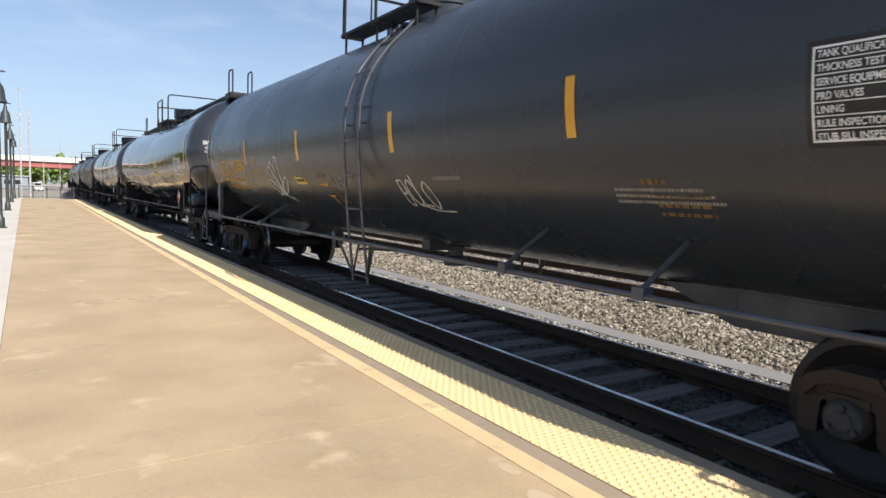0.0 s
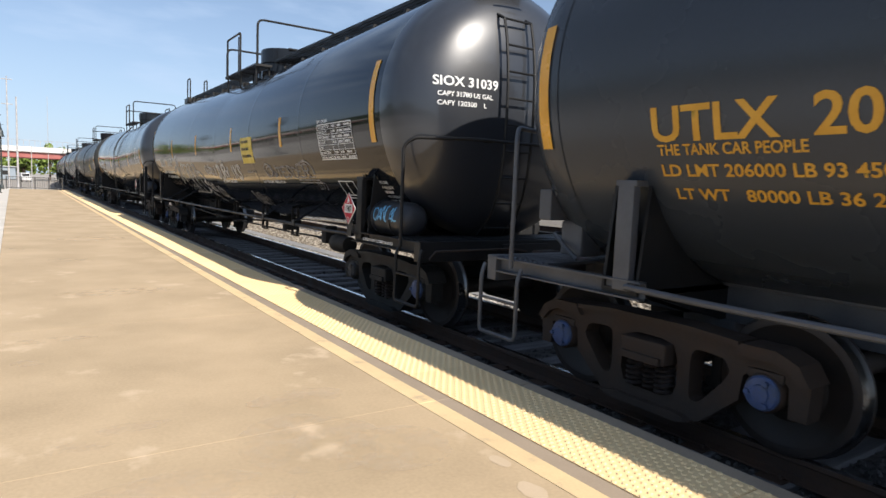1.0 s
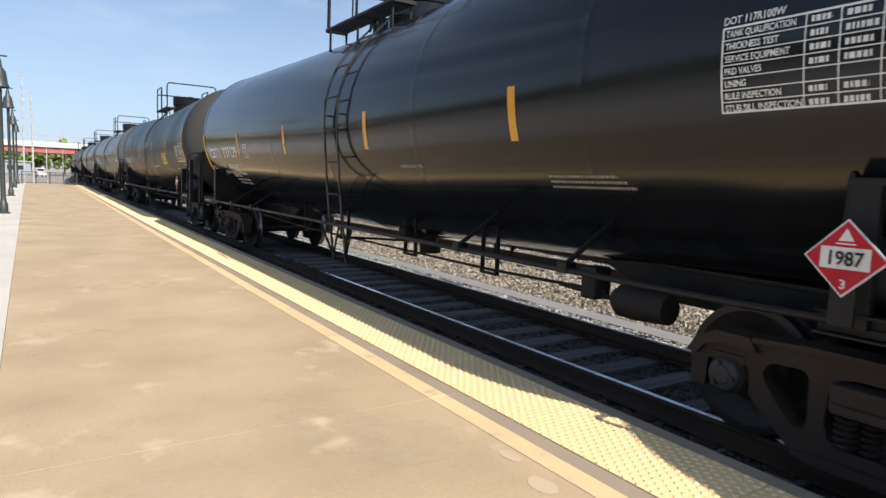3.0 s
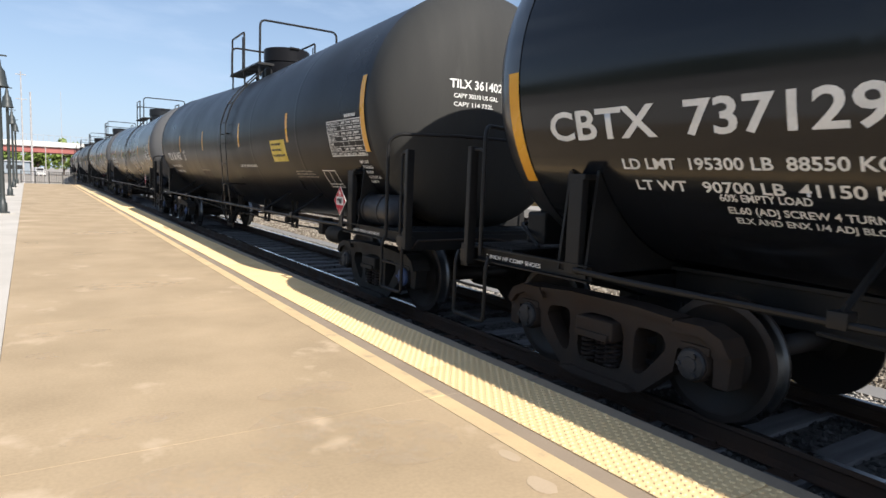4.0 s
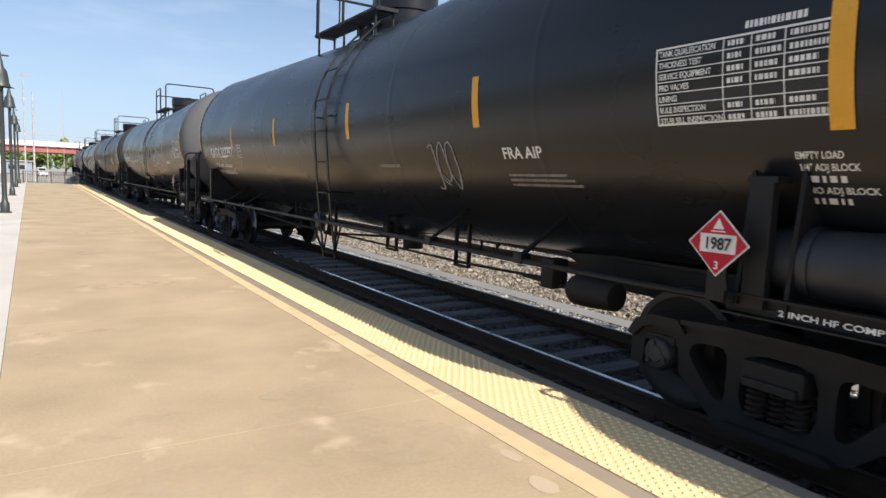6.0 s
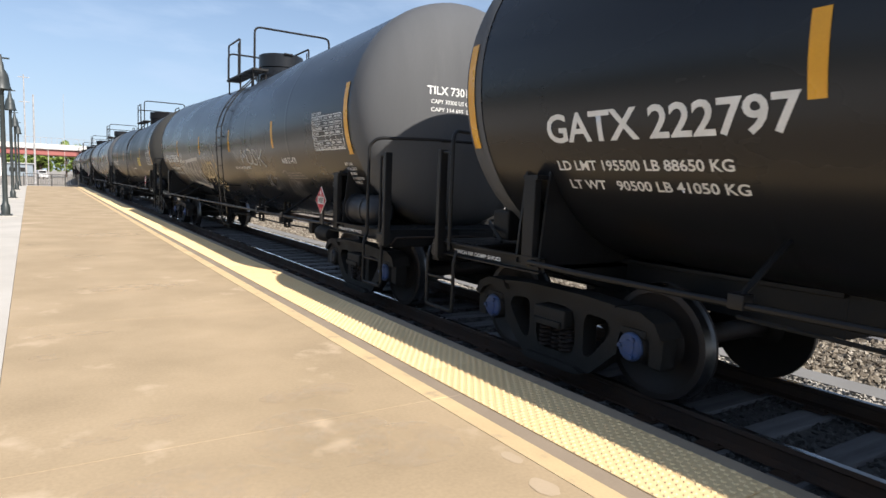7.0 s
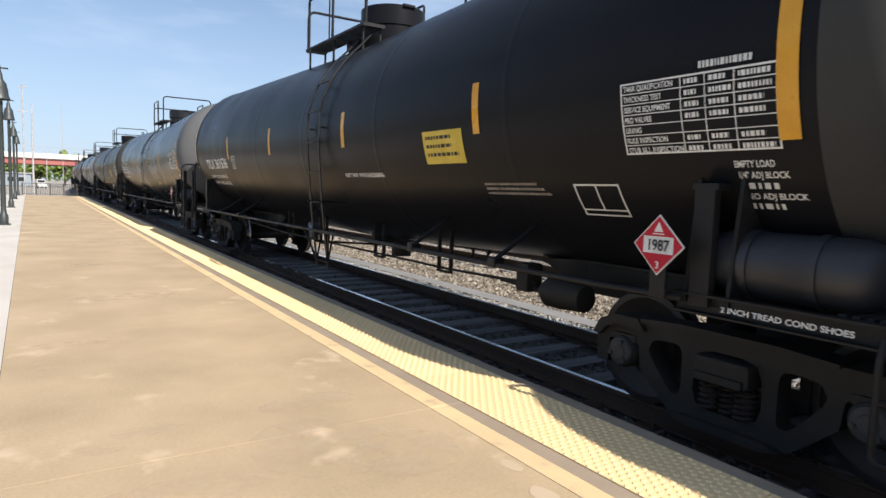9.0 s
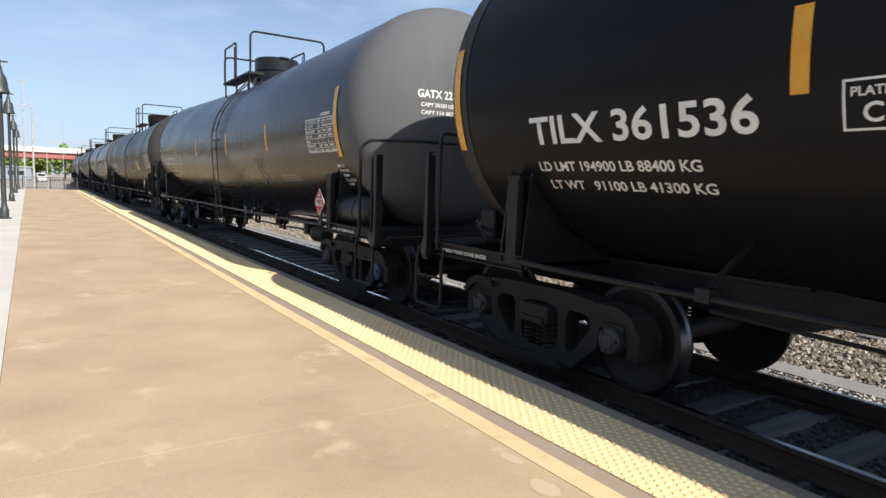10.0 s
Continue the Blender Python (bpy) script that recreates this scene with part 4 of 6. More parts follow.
PAINT = dict(
    slate=mat("slate_grey_tank_paint", (0.040, 0.048, 0.060), 0.27, 0, (0.034, 0.040, 0.048), 0.8, 30, rough_var=0.06, spots=(0.048, 0.048, 0.048), spot_at=0.66, spot_scale=0.7, spec=0.34),
    gloss=mat("glossy_black_tank_paint", (0.007, 0.009, 0.013), 0.09, 0, (0.010, 0.0105, 0.012), 0.8, 30, rough_var=0.04, spec=0.36),
    satin=mat("satin_black_tank_paint", (0.008, 0.010, 0.014), 0.15, 0, (0.010, 0.011, 0.013), 0.8, 30, rough_var=0.05, spec=0.40),
    matt=mat("matt_black_tank_paint", (0.011, 0.0115, 0.014), 0.32, 0, (0.0125, 0.0125, 0.014), 0.8, 30, rough_var=0.06, spots=(0.016, 0.0145, 0.0135), spot_at=0.68, spot_scale=0.6, spec=0.09),
    dusty=mat("dusty_black_tank_paint", (0.012, 0.0135, 0.017), 0.28, 0, (0.015, 0.0155, 0.017), 0.7, 30, rough_var=0.06, spots=(0.021, 0.019, 0.017), spot_at=0.62, spot_scale=0.6, stretch=(1, 0.5, 1), spec=0.36),
    head_grey=mat("grey_head_paint", (0.118, 0.121, 0.126), 0.6, 0, (0.106, 0.108, 0.112), 1.2, 30, rough_var=0.08, spots=(0.13, 0.132, 0.135), spot_at=0.62, spot_scale=1.5, stretch=(3, 1, 0.5), spec=0.08),
    # head_black: a lighter black than the gloss and satin shells, under a coat
    head_black=mat("lighter_black_head_paint", (0.024, 0.027, 0.034), 0.34, 0, (0.019, 0.021, 0.025), 1.2, 30, rough_var=0.06, coat=0.6),
    head_dark=mat("dark_grey_head_paint", (0.055, 0.055, 0.052), 0.6, 0, (0.046, 0.046, 0.045), 1.2, 30, rough_var=0.08, spots=(0.064, 0.064, 0.062), spot_at=0.62, spot_scale=1.5, stretch=(3, 1, 0.5), spec=0.08),
)


STRIPS_A, STRIPS_B = (-4.57, -1.66, 1.67, 4.60), (-4.19, -1.33, 1.75, 4.64)


def tank_car(number, paint, head, label, letter="white", frame_mat="frame_black", truck="truck", caps="cap_blue", capacity=("", ""), title="", load="", weight="",
             table_y=-6.26, yellow=None, box_mark=None, stencils=(), top="dome", ladder=-0.70, strips=STRIPS_B, strip_v=0.14, num=(6.74, 2.02), plate_y=4.30, side=None, placard_y=-6.93, load_at=(6.70, 1.55), table_v=0.07, note_at=(-7.06, -0.66), hx=-0.80, hw=0.74, ends=((-7.42, 0.45), (7.72, 0.45)), shoe="2 INCH HF COMP SHOES", drop=0.0, head_notes=False, extras=None, slope=(2.412, 0.0225)):
    car = tagged(new("tank_car"), label, "tank car", "tank cars of the train")
    TANK["mid"], TANK["rise"] = slope
    body, hp, fm, tm = PAINT[paint], PAINT[head], M[frame_mat], M[truck]
    put = lambda name, key, material, make, smooth=False, lab="", at=None, parent=car: place(name, shared((key, slope), name, material, make, smooth), parent, lab, at=at)
    put("tank_shell", "shell", body, shell_mesh, True)
    for e in (-1, 1):
        put("tank_head", f"head{e}", hp, lambda: head_mesh(e), True, "grey dished tank head" if head.startswith("head") else "")
        put("stub_sill", f"sill{e}", fm, lambda: sill_mesh(e))
        put("saddle", f"saddle{e}", M["frame_black"], lambda: saddle_mesh(e))
        deck = put("end_deck", f"deck{e}", fm, lambda: end_deck_mesh(e))
        for k in range(9):
            put("slat", "slat", fm, slat_mesh, at=pose(0, e * (7.74 + 0.065 * k), 0), parent=deck)
        put("end_handrail", f"erail{e}", fm, lambda: end_rail_mesh(e), True)
        put("coupler", f"coupler{e}", M["truck_brown"], lambda: coupler_mesh(e), False, "rusty cast knuckle coupler")
        put("air_hose", f"hose{e}", M["frame_black"], lambda: hose_mesh(e), True, "black rubber air hose")
        for s in (-1, 1):
            put("side_sill", f"ssill{e}{s}", fm, lambda: side_sill_mesh(e, s))
            put("saddle_post", f"spost{e}{s}", fm, lambda: saddle_post_mesh(e, s))
            step = put("corner_step", f"cladder{e}{s}", fm, lambda: corner_ladder_mesh(e, s), True)
            put("rung", "steprung", fm, lambda: rung_mesh(0.245), True, at=pose(s * 1.50, e * 8.215, 0.70), parent=step)
            if number != "UTLX 205567" and number != "SIOX 31039":
                put("grab_post", f"gpost{e}{s}", fm, lambda: grab_post_mesh(e, s))
            fr = put("side_frame", "sframe", tm, side_frame_mesh, False, at=pose(s * 1.0, e * TRUCK_Y, 0))
            for k in (-1, 0, 1):
                put("spring", "spring", M["spring"], spring_mesh, True, "coil spring" if k == 0 else "", pose(s * 0.02 if k == 0 else s * 0.05, 0.13 * k, WHEEL_R - 0.235), fr)
            for k in (-1, 1):
                put("bearing", "bearing", tm, bearing_mesh, True, "", pose(0, k * AXLE, WHEEL_R), fr)
        put("truck_bolster", "bolster", tm, bolster_mesh, False, at=pose(0, e * TRUCK_Y, 0))
        put("brake_beam", "bbeam", M["truck"], brake_beam_mesh, False, at=pose(0, e * TRUCK_Y, 0))
        for k in (-1, 1):
            ws = put("wheelset", "axle", M["wheel"], axle_mesh, True, "", pose(0, e * TRUCK_Y + k * AXLE, WHEEL_R))
            for s in (-1, 1):
                place("wheel", wheel_shared(s), ws, "dark brown steel wheel with a polished tread")
            cm = M[caps] if (k, e) != (1, -1) else M["cap_grey"]
            for s in (-1, 1):
                put("bearing_cap", f"cap{s}", cm, lambda: cap_mesh(s), True, "blue bearing end cap" if cm is M["cap_blue"] else "grey bearing end cap", parent=ws)
            WHEELS.append((ws, e * TRUCK_Y + k * AXLE))
    for s in (-1, 1):
        put("side_pipe", f"spipe{s}", fm, lambda: side_pipe_mesh(s), True)
        for y in (-4.95, -3.5, 3.5, 4.95) if s < 0 else (-4.95, 4.95):
            put("strut", f"strut{s}", fm, lambda: strut_mesh(s), True, at=pose(0, y, 0))
        put("top_handrail", f"trail{s}", M["frame_black"], lambda: top_rail_mesh(s), True)
        if number != "SIOX 31039":
            lad = put("ladder", f"ladder{s}", fm, lambda: stile_mesh(s, -0.215), True, at=pose(0, ladder, 0))
            put("stile", f"stile{s}", fm, lambda: stile_mesh(s, 0.215), True, parent=lad)
            for k in range(8):
                z = 0.58 + 0.43 * k
                x = s * float(np.interp(z, [p[1] for p in LADDER_PATH], [p[0] for p in LADDER_PATH]))
                put("rung", "rung", fm, lambda: rung_mesh(0.225, 0.012), True, at=pose(x, 0, z), parent=lad)
    put("dome", "dome", body, dome_mesh, True)
    put("dome_lid", "lid", M["frame_black"], lid_mesh, True)
    put("manway", "manway", body, manway_mesh, True)
    for s in (-1, 1):
        walkway = put("top_walkway", f"tdeck{s}", M["frame_black"], lambda: top_deck_mesh(s))
        for k in range(7):
            put("grating_bar", "gbar", M["frame_black"], grating_bar_mesh, at=pose(s * (0.562 + 0.054 * k), 0, 0), parent=walkway)
    put("cross_rail", "xrail0", M["frame_black"], lambda: end_top_rail_mesh(TOP_Y[0], ZC + R + 0.95), True)
    put("cross_rail", "xrail1", M["frame_black"], lambda: end_top_rail_mesh(TOP_Y[1], ZC + R + 0.72), True)
    put("air_reservoir", "reserv", M["reservoir"], reservoir_mesh, True, "grey steel air reservoir")
    put("brake_gear", "bgear", fm, brake_gear_mesh)
    put("bottom_outlet", "outlet", fm, outlet_mesh, True)
    if number != "UTLX 205567":
        put("brake_rod", "rod", M["truck"], rod_mesh, True)
        for y in (-3.1, -1.38, 0.72, 2.36):
            put("hanger", "hanger", M["truck"], hanger_mesh, True, at=pose(0, y, 0))
        put("brake_cylinder", "slung", M["truck"], slung_box_mesh, True)
    if top == "long":
        put("running_board", "lwalk", M["frame_black"], long_walk_mesh)
        put("head_ladder", "hladder", M["frame_black"], head_ladder_mesh, True)
        for e in (-1, 1):
            put("end_hoop", f"hoop{e}", M["frame_black"], lambda: end_hoop_mesh(e), True)
    if number.startswith("CBTX"):
        put("head_step", "hstep", M["frame_black"], head_step_mesh)

    lm = M[letter]
    # amber strips, three feet up the side
    sp = [rect(y + 0.05, strip_v, y - 0.05, strip_v - 0.46) for y in strips]
    for k, poly in enumerate(sp):
        decal("reflective_strip", on_side(flat([poly])), M["strip"], car, "amber reflective strip")
    for y, v in ends:
        decal("reflective_strip", on_side(flat([rect(y + 0.06, v, y - 0.06, v - 0.95)]), 0.008), M["strip"], car)
    # marks at the trailing end
    h = 0.215
    decal("number", on_side(words(side or number, num[0], -0.48 - drop, h, num[1])), lm, car, f"reporting mark in {'amber' if letter == 'amber' else 'white'} block capitals")
    if load:
        decal("load_limit", on_side(joined(words(load, load_at[0], -0.72 - drop * 0.7, 0.08, load_at[1]), words(weight, load_at[0] - 0.07, -0.89 - drop * 0.4, 0.08, load_at[1]))), lm, car, "load limit and light weight lettering")
    decal("plate_mark", on_side(joined(flat(outline(plate_y, -0.24, plate_y - 0.26, -0.50, 0.013)), words("PLATE", plate_y - 0.035, -0.325, 0.045, 0.185), words("C", plate_y - 0.09, -0.455, 0.095))), lm, car, "small outlined plate mark")
    # test table at the leading end
    ty, tv = table_y, table_v
    lines = outline(ty, tv, ty - 1.09, tv - 0.49, 0.012) + [rect(ty, tv - 0.07 * k, ty - 1.09, tv - 0.006 - 0.07 * k) for k in (1, 2, 3, 4, 5, 6)] + [rect(ty - c, tv, ty - c - 0.007, tv - 0.49) for c in (0.47, 0.64, 0.83)]
    for k, text in enumerate(("TANK QUALIFICATION", "THICKNESS TEST", "SERVICE EQUIPMENT", "PRD VALVES", "LINING", "RULE INSPECTION", "STUB SILL INSPECTION")):
        decal("row_heading", on_side(words(text, ty - 0.025, tv - 0.057 - 0.07 * k, 0.036, 0.022 * len(text)), 0.007), M["white"], car)
        for c, w in ((0.50, 0.12), (0.67, 0.15), (0.86, 0.20)):
            if k != 4:
                lines += bars(ty - c, tv - 0.024 - 0.07 * k, w, 0.05, 1, 0.62, k * 7 + int(c * 100), True)
    if not title:
        lines += bars(ty - 0.60, tv + 0.065, 0.45, 0.05, 1, 0.8, 3, True)
    else:
        decal("table_title", on_side(words(title, ty, tv + 0.015, 0.042, 0.36)), M["white"], car)
    if letter == "amber":
        decal("table_panel", on_side(flat([rect(ty + 0.03, tv + 0.03, ty - 1.12, tv - 0.52)]), 0.0025), M["paint_black"], car, "black painted panel behind the table")
    decal("test_table", on_side(flat(lines), 0.006), M["white"], car, "white stencilled table of test dates")
    if letter != "amber":
        for k, text in enumerate(("EMPTY LOAD", '1/4" ADJ BLOCK', "", "NO ADJ BLOCK", "")):
            yn, vn = note_at[0] - 0.012 * k, note_at[1] - 0.075 * k
            decal("empty_load_note", on_side(words(text, yn, vn, 0.043, 0.25 + 0.06 * (k % 2) + 0.05 * (k == 3)) if text else flat(bars(yn, vn + 0.043, 0.36 - 0.03 * k, 0.05, 1, 0.85, 5 + k))), M["white"], car)
    decal("fine_print", on_side(flat(bars(-4.5, -0.77, 0.95, 0.15, 3, 0.5, 8, True))), M["faded"], car)
    decal("fine_print", on_side(flat(bars(-2.05, -0.66, 0.62, 0.05, 1, 0.8, 9, True))), M["faded"], car)
    if yellow:
        y0, v0, y1, v1 = yellow
        lab = decal("warning_label", on_side(flat([rect(y0, v0, y1, v1)])), M["label_yellow"], car, "yellow warning label")
        decal("label_print", on_side(flat(bars(y0 - 0.06, v0 - 0.05, abs(y1 - y0) - 0.12, abs(v1 - v0) - 0.08, 3, 0.4, 4)), 0.007), M["paint_black"], lab)
    if box_mark:
        y0, v0 = box_mark
        decal("box_mark", on_side(flat(outline(y0, v0, y0 - 0.46, v0 - 0.31, 0.016) + [rect(y0 - 0.22, v0, y0 - 0.236, v0 - 0.25), rect(y0, v0 - 0.24, y0 - 0.46, v0 - 0.255)])), M["white"], car, "white outlined box mark")
    for text, y, v, hh, w in stencils:
        decal("stencil", on_side(words(text, y, v, hh, w)), lm, car)
    # head lettering
    decal("head_number", on_head(joined(words_head(number, 0, 0, 0.10, hw), words_head(capacity[0], 0.05, -0.115, 0.05, hw * 0.85), words_head(capacity[1], 0.05, -0.215, 0.05, hw * 0.75)), hx, ZC + 0.30), M["white"], car, "white number and capacity on the head")
    # shoe note on the side sill, trailing and leading
    for y in (8.0, -7.10) if letter != "amber" else ():
        bm = lettering(shoe, 0.033)
        w = max(v.co.x for v in bm.verts)
        for v in bm.verts:
            v.co = (-1.474, y - v.co.x * 0.74 / w, 0.985 + v.co.y)
        decal("shoe_note", bm, M["white"], car)
    placard(car, pose(-1.60, placard_y, 1.36))
    if head_notes:
        # small stencilled lines under the step, with a placard below them
        rows_h = [rect(0.0, 0.0, 0.10, -0.03), rect(0.15, 0.0, 0.22, -0.03), rect(0.28, 0.0, 0.36, -0.03), rect(0.0, -0.06, 0.05, -0.09), rect(0.09, -0.06, 0.20, -0.09), rect(0.26, -0.06, 0.36, -0.09)]
        for k, w in enumerate((0.36, 0.20, 0.24, 0.22, 0.25, 0.27)):
            rows_h.append(rect(0.18 - w / 2, -0.16 - 0.055 * k, 0.18 + w / 2, -0.182 - 0.055 * k))
        bm = bmesh.new()
        for poly in rows_h:
            bm.faces.new([bm.verts.new((c[0], c[1], 0)) for c in poly])
        decal("head_stencil", on_head(bm, -0.44, ZC - 0.30), M["white"], car, "small white stencilled lines on the head")
        placard(car, pose(-0.25, -(HALF + head_depth(0.82) + 0.05), ZC - 0.93, 0, 0, 90))
    else:
        placard(car, pose(1.0, -8.28, 1.42, 0, 0, 90))
    if extras:
        extras(car)
    return car


def words_head(text, x, z, h, w):
    bm = lettering(text, h)
    k = w / max(1e-6, max(v.co.x for v in bm.verts))
    for v in bm.verts:
        v.co = (x + v.co.x * k, z + v.co.y, 0)
    return bm


def placard(car, m):
    """A diamond hazard placard on its bracket, facing -x in its own space."""
    bm = bmesh.new()
    d = 0.195
    prism(bm, [(d, 0), (0, d), (-d, 0), (0, -d)], 0.0, 0.006)
    me = bm_mesh("placard", bm, M["white"])
    p = place("placard", me, car, "red diamond hazard placard", at=m)
    q = d - 0.012

    def plane(polys, x):
        b = bmesh.new()
        for poly in polys:
            b.faces.new([b.verts.new((x, y, z)) for y, z in poly])
        return b
    w, h = 0.115, 0.055
    upper = [(q - h, h), (0, q), (-(q - h), h)]
    lower = [(q - h, -h), (-(q - h), -h), (0, -q)]
    red = [upper, lower, [(q, 0), (q - h, h), (w, h), (w, -h), (q - h, -h)], [(-q, 0), (-(q - h), -h), (-w, -h), (-w, h), (-(q - h), h)]]
    place("placard_face", bm_mesh("placard_face", plane(red, -0.003), M["red"]), p, "red placard face")
    flame = [[(0.035, 0.085), (0.0, 0.15), (-0.035, 0.085)], [(0.045, 0.075), (0.045, 0.068), (-0.045, 0.068), (-0.045, 0.075)]]
    place("flame", bm_mesh("flame", plane(flame, -0.005), M["white"]), p)
    for text, z, hh, ww, mm in (("1987", -0.034, 0.068, 0.175, "paint_black"), ("3", -0.15, 0.045, 0.03, "white")):
        bm = lettering(text, hh)
        k = ww / max(v.co.x for v in bm.verts)
        for v in bm.verts:
            v.co = (-0.006, ww / 2 - v.co.x * k, z + v.co.y)
        place("placard_number", bm_mesh("placard_number", bm, M[mm]), p, "class number" if text == "3" else "black four-figure number")
    bm = solid(0.008, 0.03, -0.06, 0.06, -0.34, 0.12, 0.004)
    place("bracket", bm_mesh("bracket", bm, M["frame_black"]), p)
    return p


def bm_mesh(name, bm, material):
    me = bpy.data.meshes.new(name)
    bm.to_mesh(me)
    bm.free()
    me.materials.append(material)
    return me


def tag(car, polys, material, label):
    decal("graffiti", on_side(flat(polys), 0.005), material, car, label)


# a sprayed hand: strokes on a grid of five by five points, a to y from the upper left
HAND = dict(A="ucy qs", B="au abdimk mnxvu", C="jdbfpwxt", D="au abjtwu", E="eauy km", G="jdbfpwxton", H="au ey ko", I="cw", K="au elk ly", L="apuvy", M="uamey", N="uaye", O="cfpwtjc", P="ua adjnk",
            Q="cfpwtjc sy", R="ua adjnk ly", S="jdbgmswup", T="ae cw", U="apvxte", Y="afmje iw", Z="aeuy")
HAND["."], HAND["'"], HAND["!"] = "wx", "ch", "cm wx"


def hand(text, y0, v0, w, h, width, seed, fall=0.0, lean=0.0):
    """Hand-sprayed capitals from y0 along a base line at v0 that falls by that much over the whole width w."""
    rr = random.Random(seed)
    out = []
    step = w / len(text)
    for k, ch in enumerate(text):
        top, up = rr.uniform(0.85, 1.15), rr.uniform(-0.06, 0.06)
        for line in HAND.get(ch, "").split():
            pts = []
            for c in line:
                n = ord(c) - 97
                u, v = (n % 5) / 4 * 0.86 + rr.uniform(-0.05, 0.05), (1 - n // 5 / 4) * top + up + rr.uniform(-0.04, 0.04)
                pts.append((y0 - (k + u) * step + lean * v * h, v0 + v * h - fall * (k + u) / len(text)))
            out += stroke(pts, width, seed + k)
    return out


def traced(lines, width, seed):
    out = []
    for k, pts in enumerate(lines):
        out += stroke(pts, width, seed + k)
    return out


def slate_tags(car):
    decal("valve_box", solid(-1.25, -0.92, 7.88, 8.02, 1.42, 1.68, 0.012), M["frame_grey"], car, "pale grey sheet-metal valve box")
    tag(car, hand("BOLO", -1.32, -1.03, 0.68, 0.36, 0.026, 21, 0.04, 0.3) + stroke([(-1.52, -1.02), (-1.85, -1.10), (-2.2, -1.10)], 0.024), M["spray_white"], "white spray-painted scrawl")
    tag(car, petals((3.05, -1.0), ((3.50, -0.72), (3.33, -0.48), (3.17, -0.40), (2.88, -0.32), (2.62, -0.68)), 0.036, 22) + stroke([(3.35, -1.02), (3.2, -0.97), (3.0, -1.0), (2.6, -1.12)], 0.032, 5), M["spray_white"], "white spray-painted scrawl")
    lab = decal("warning_label", on_side(flat([[(2.17, -0.60), (2.05, -0.645), (1.72, -0.66), (1.68, -0.77), (2.14, -0.76)]])), M["label_yellow"], car, "torn yellow warning label")
    decal("label_print", on_side(flat(bars(2.10, -0.675, 0.36, 0.06, 1, 0.8, 6, True)), 0.007), M["paint_black"], lab)
    tag(car, hand("SNOSER", 0.80, -0.80, 0.48, 0.15, 0.017, 24, 0.03), M["spray_grey"], "thin grey spray-painted scrawl")
    decal("fine_print", on_side(flat(bars(1.18, -0.60, 0.34, 0.05, 1, 0.9, 15, True) + bars(0.86, -0.72, 0.45, 0.15, 4, 0.5, 16) + bars(0.80, -0.95, 0.45, 0.15, 4, 0.5, 19) + bars(-4.75, -0.70, 0.25, 0.06, 1, 0.7, 17) + bars(-4.85, -0.82, 0.55, 0.22, 3, 0.4, 18))), M["amber_faint"], car, "faded amber stencilled notes")
    decal("valve_symbol", on_side(flat([rect(1.22, -0.765, 1.02, -0.785), rect(1.02, -0.745, 0.90, -0.80), rect(1.05, -0.955, 0.97, -0.975), rect(0.97, -0.945, 0.86, -0.985), [(0.93, -0.985), (0.90, -0.985), (0.86, -1.13), (0.885, -1.13)]])), M["amber"], car, "small amber painted valve symbols")


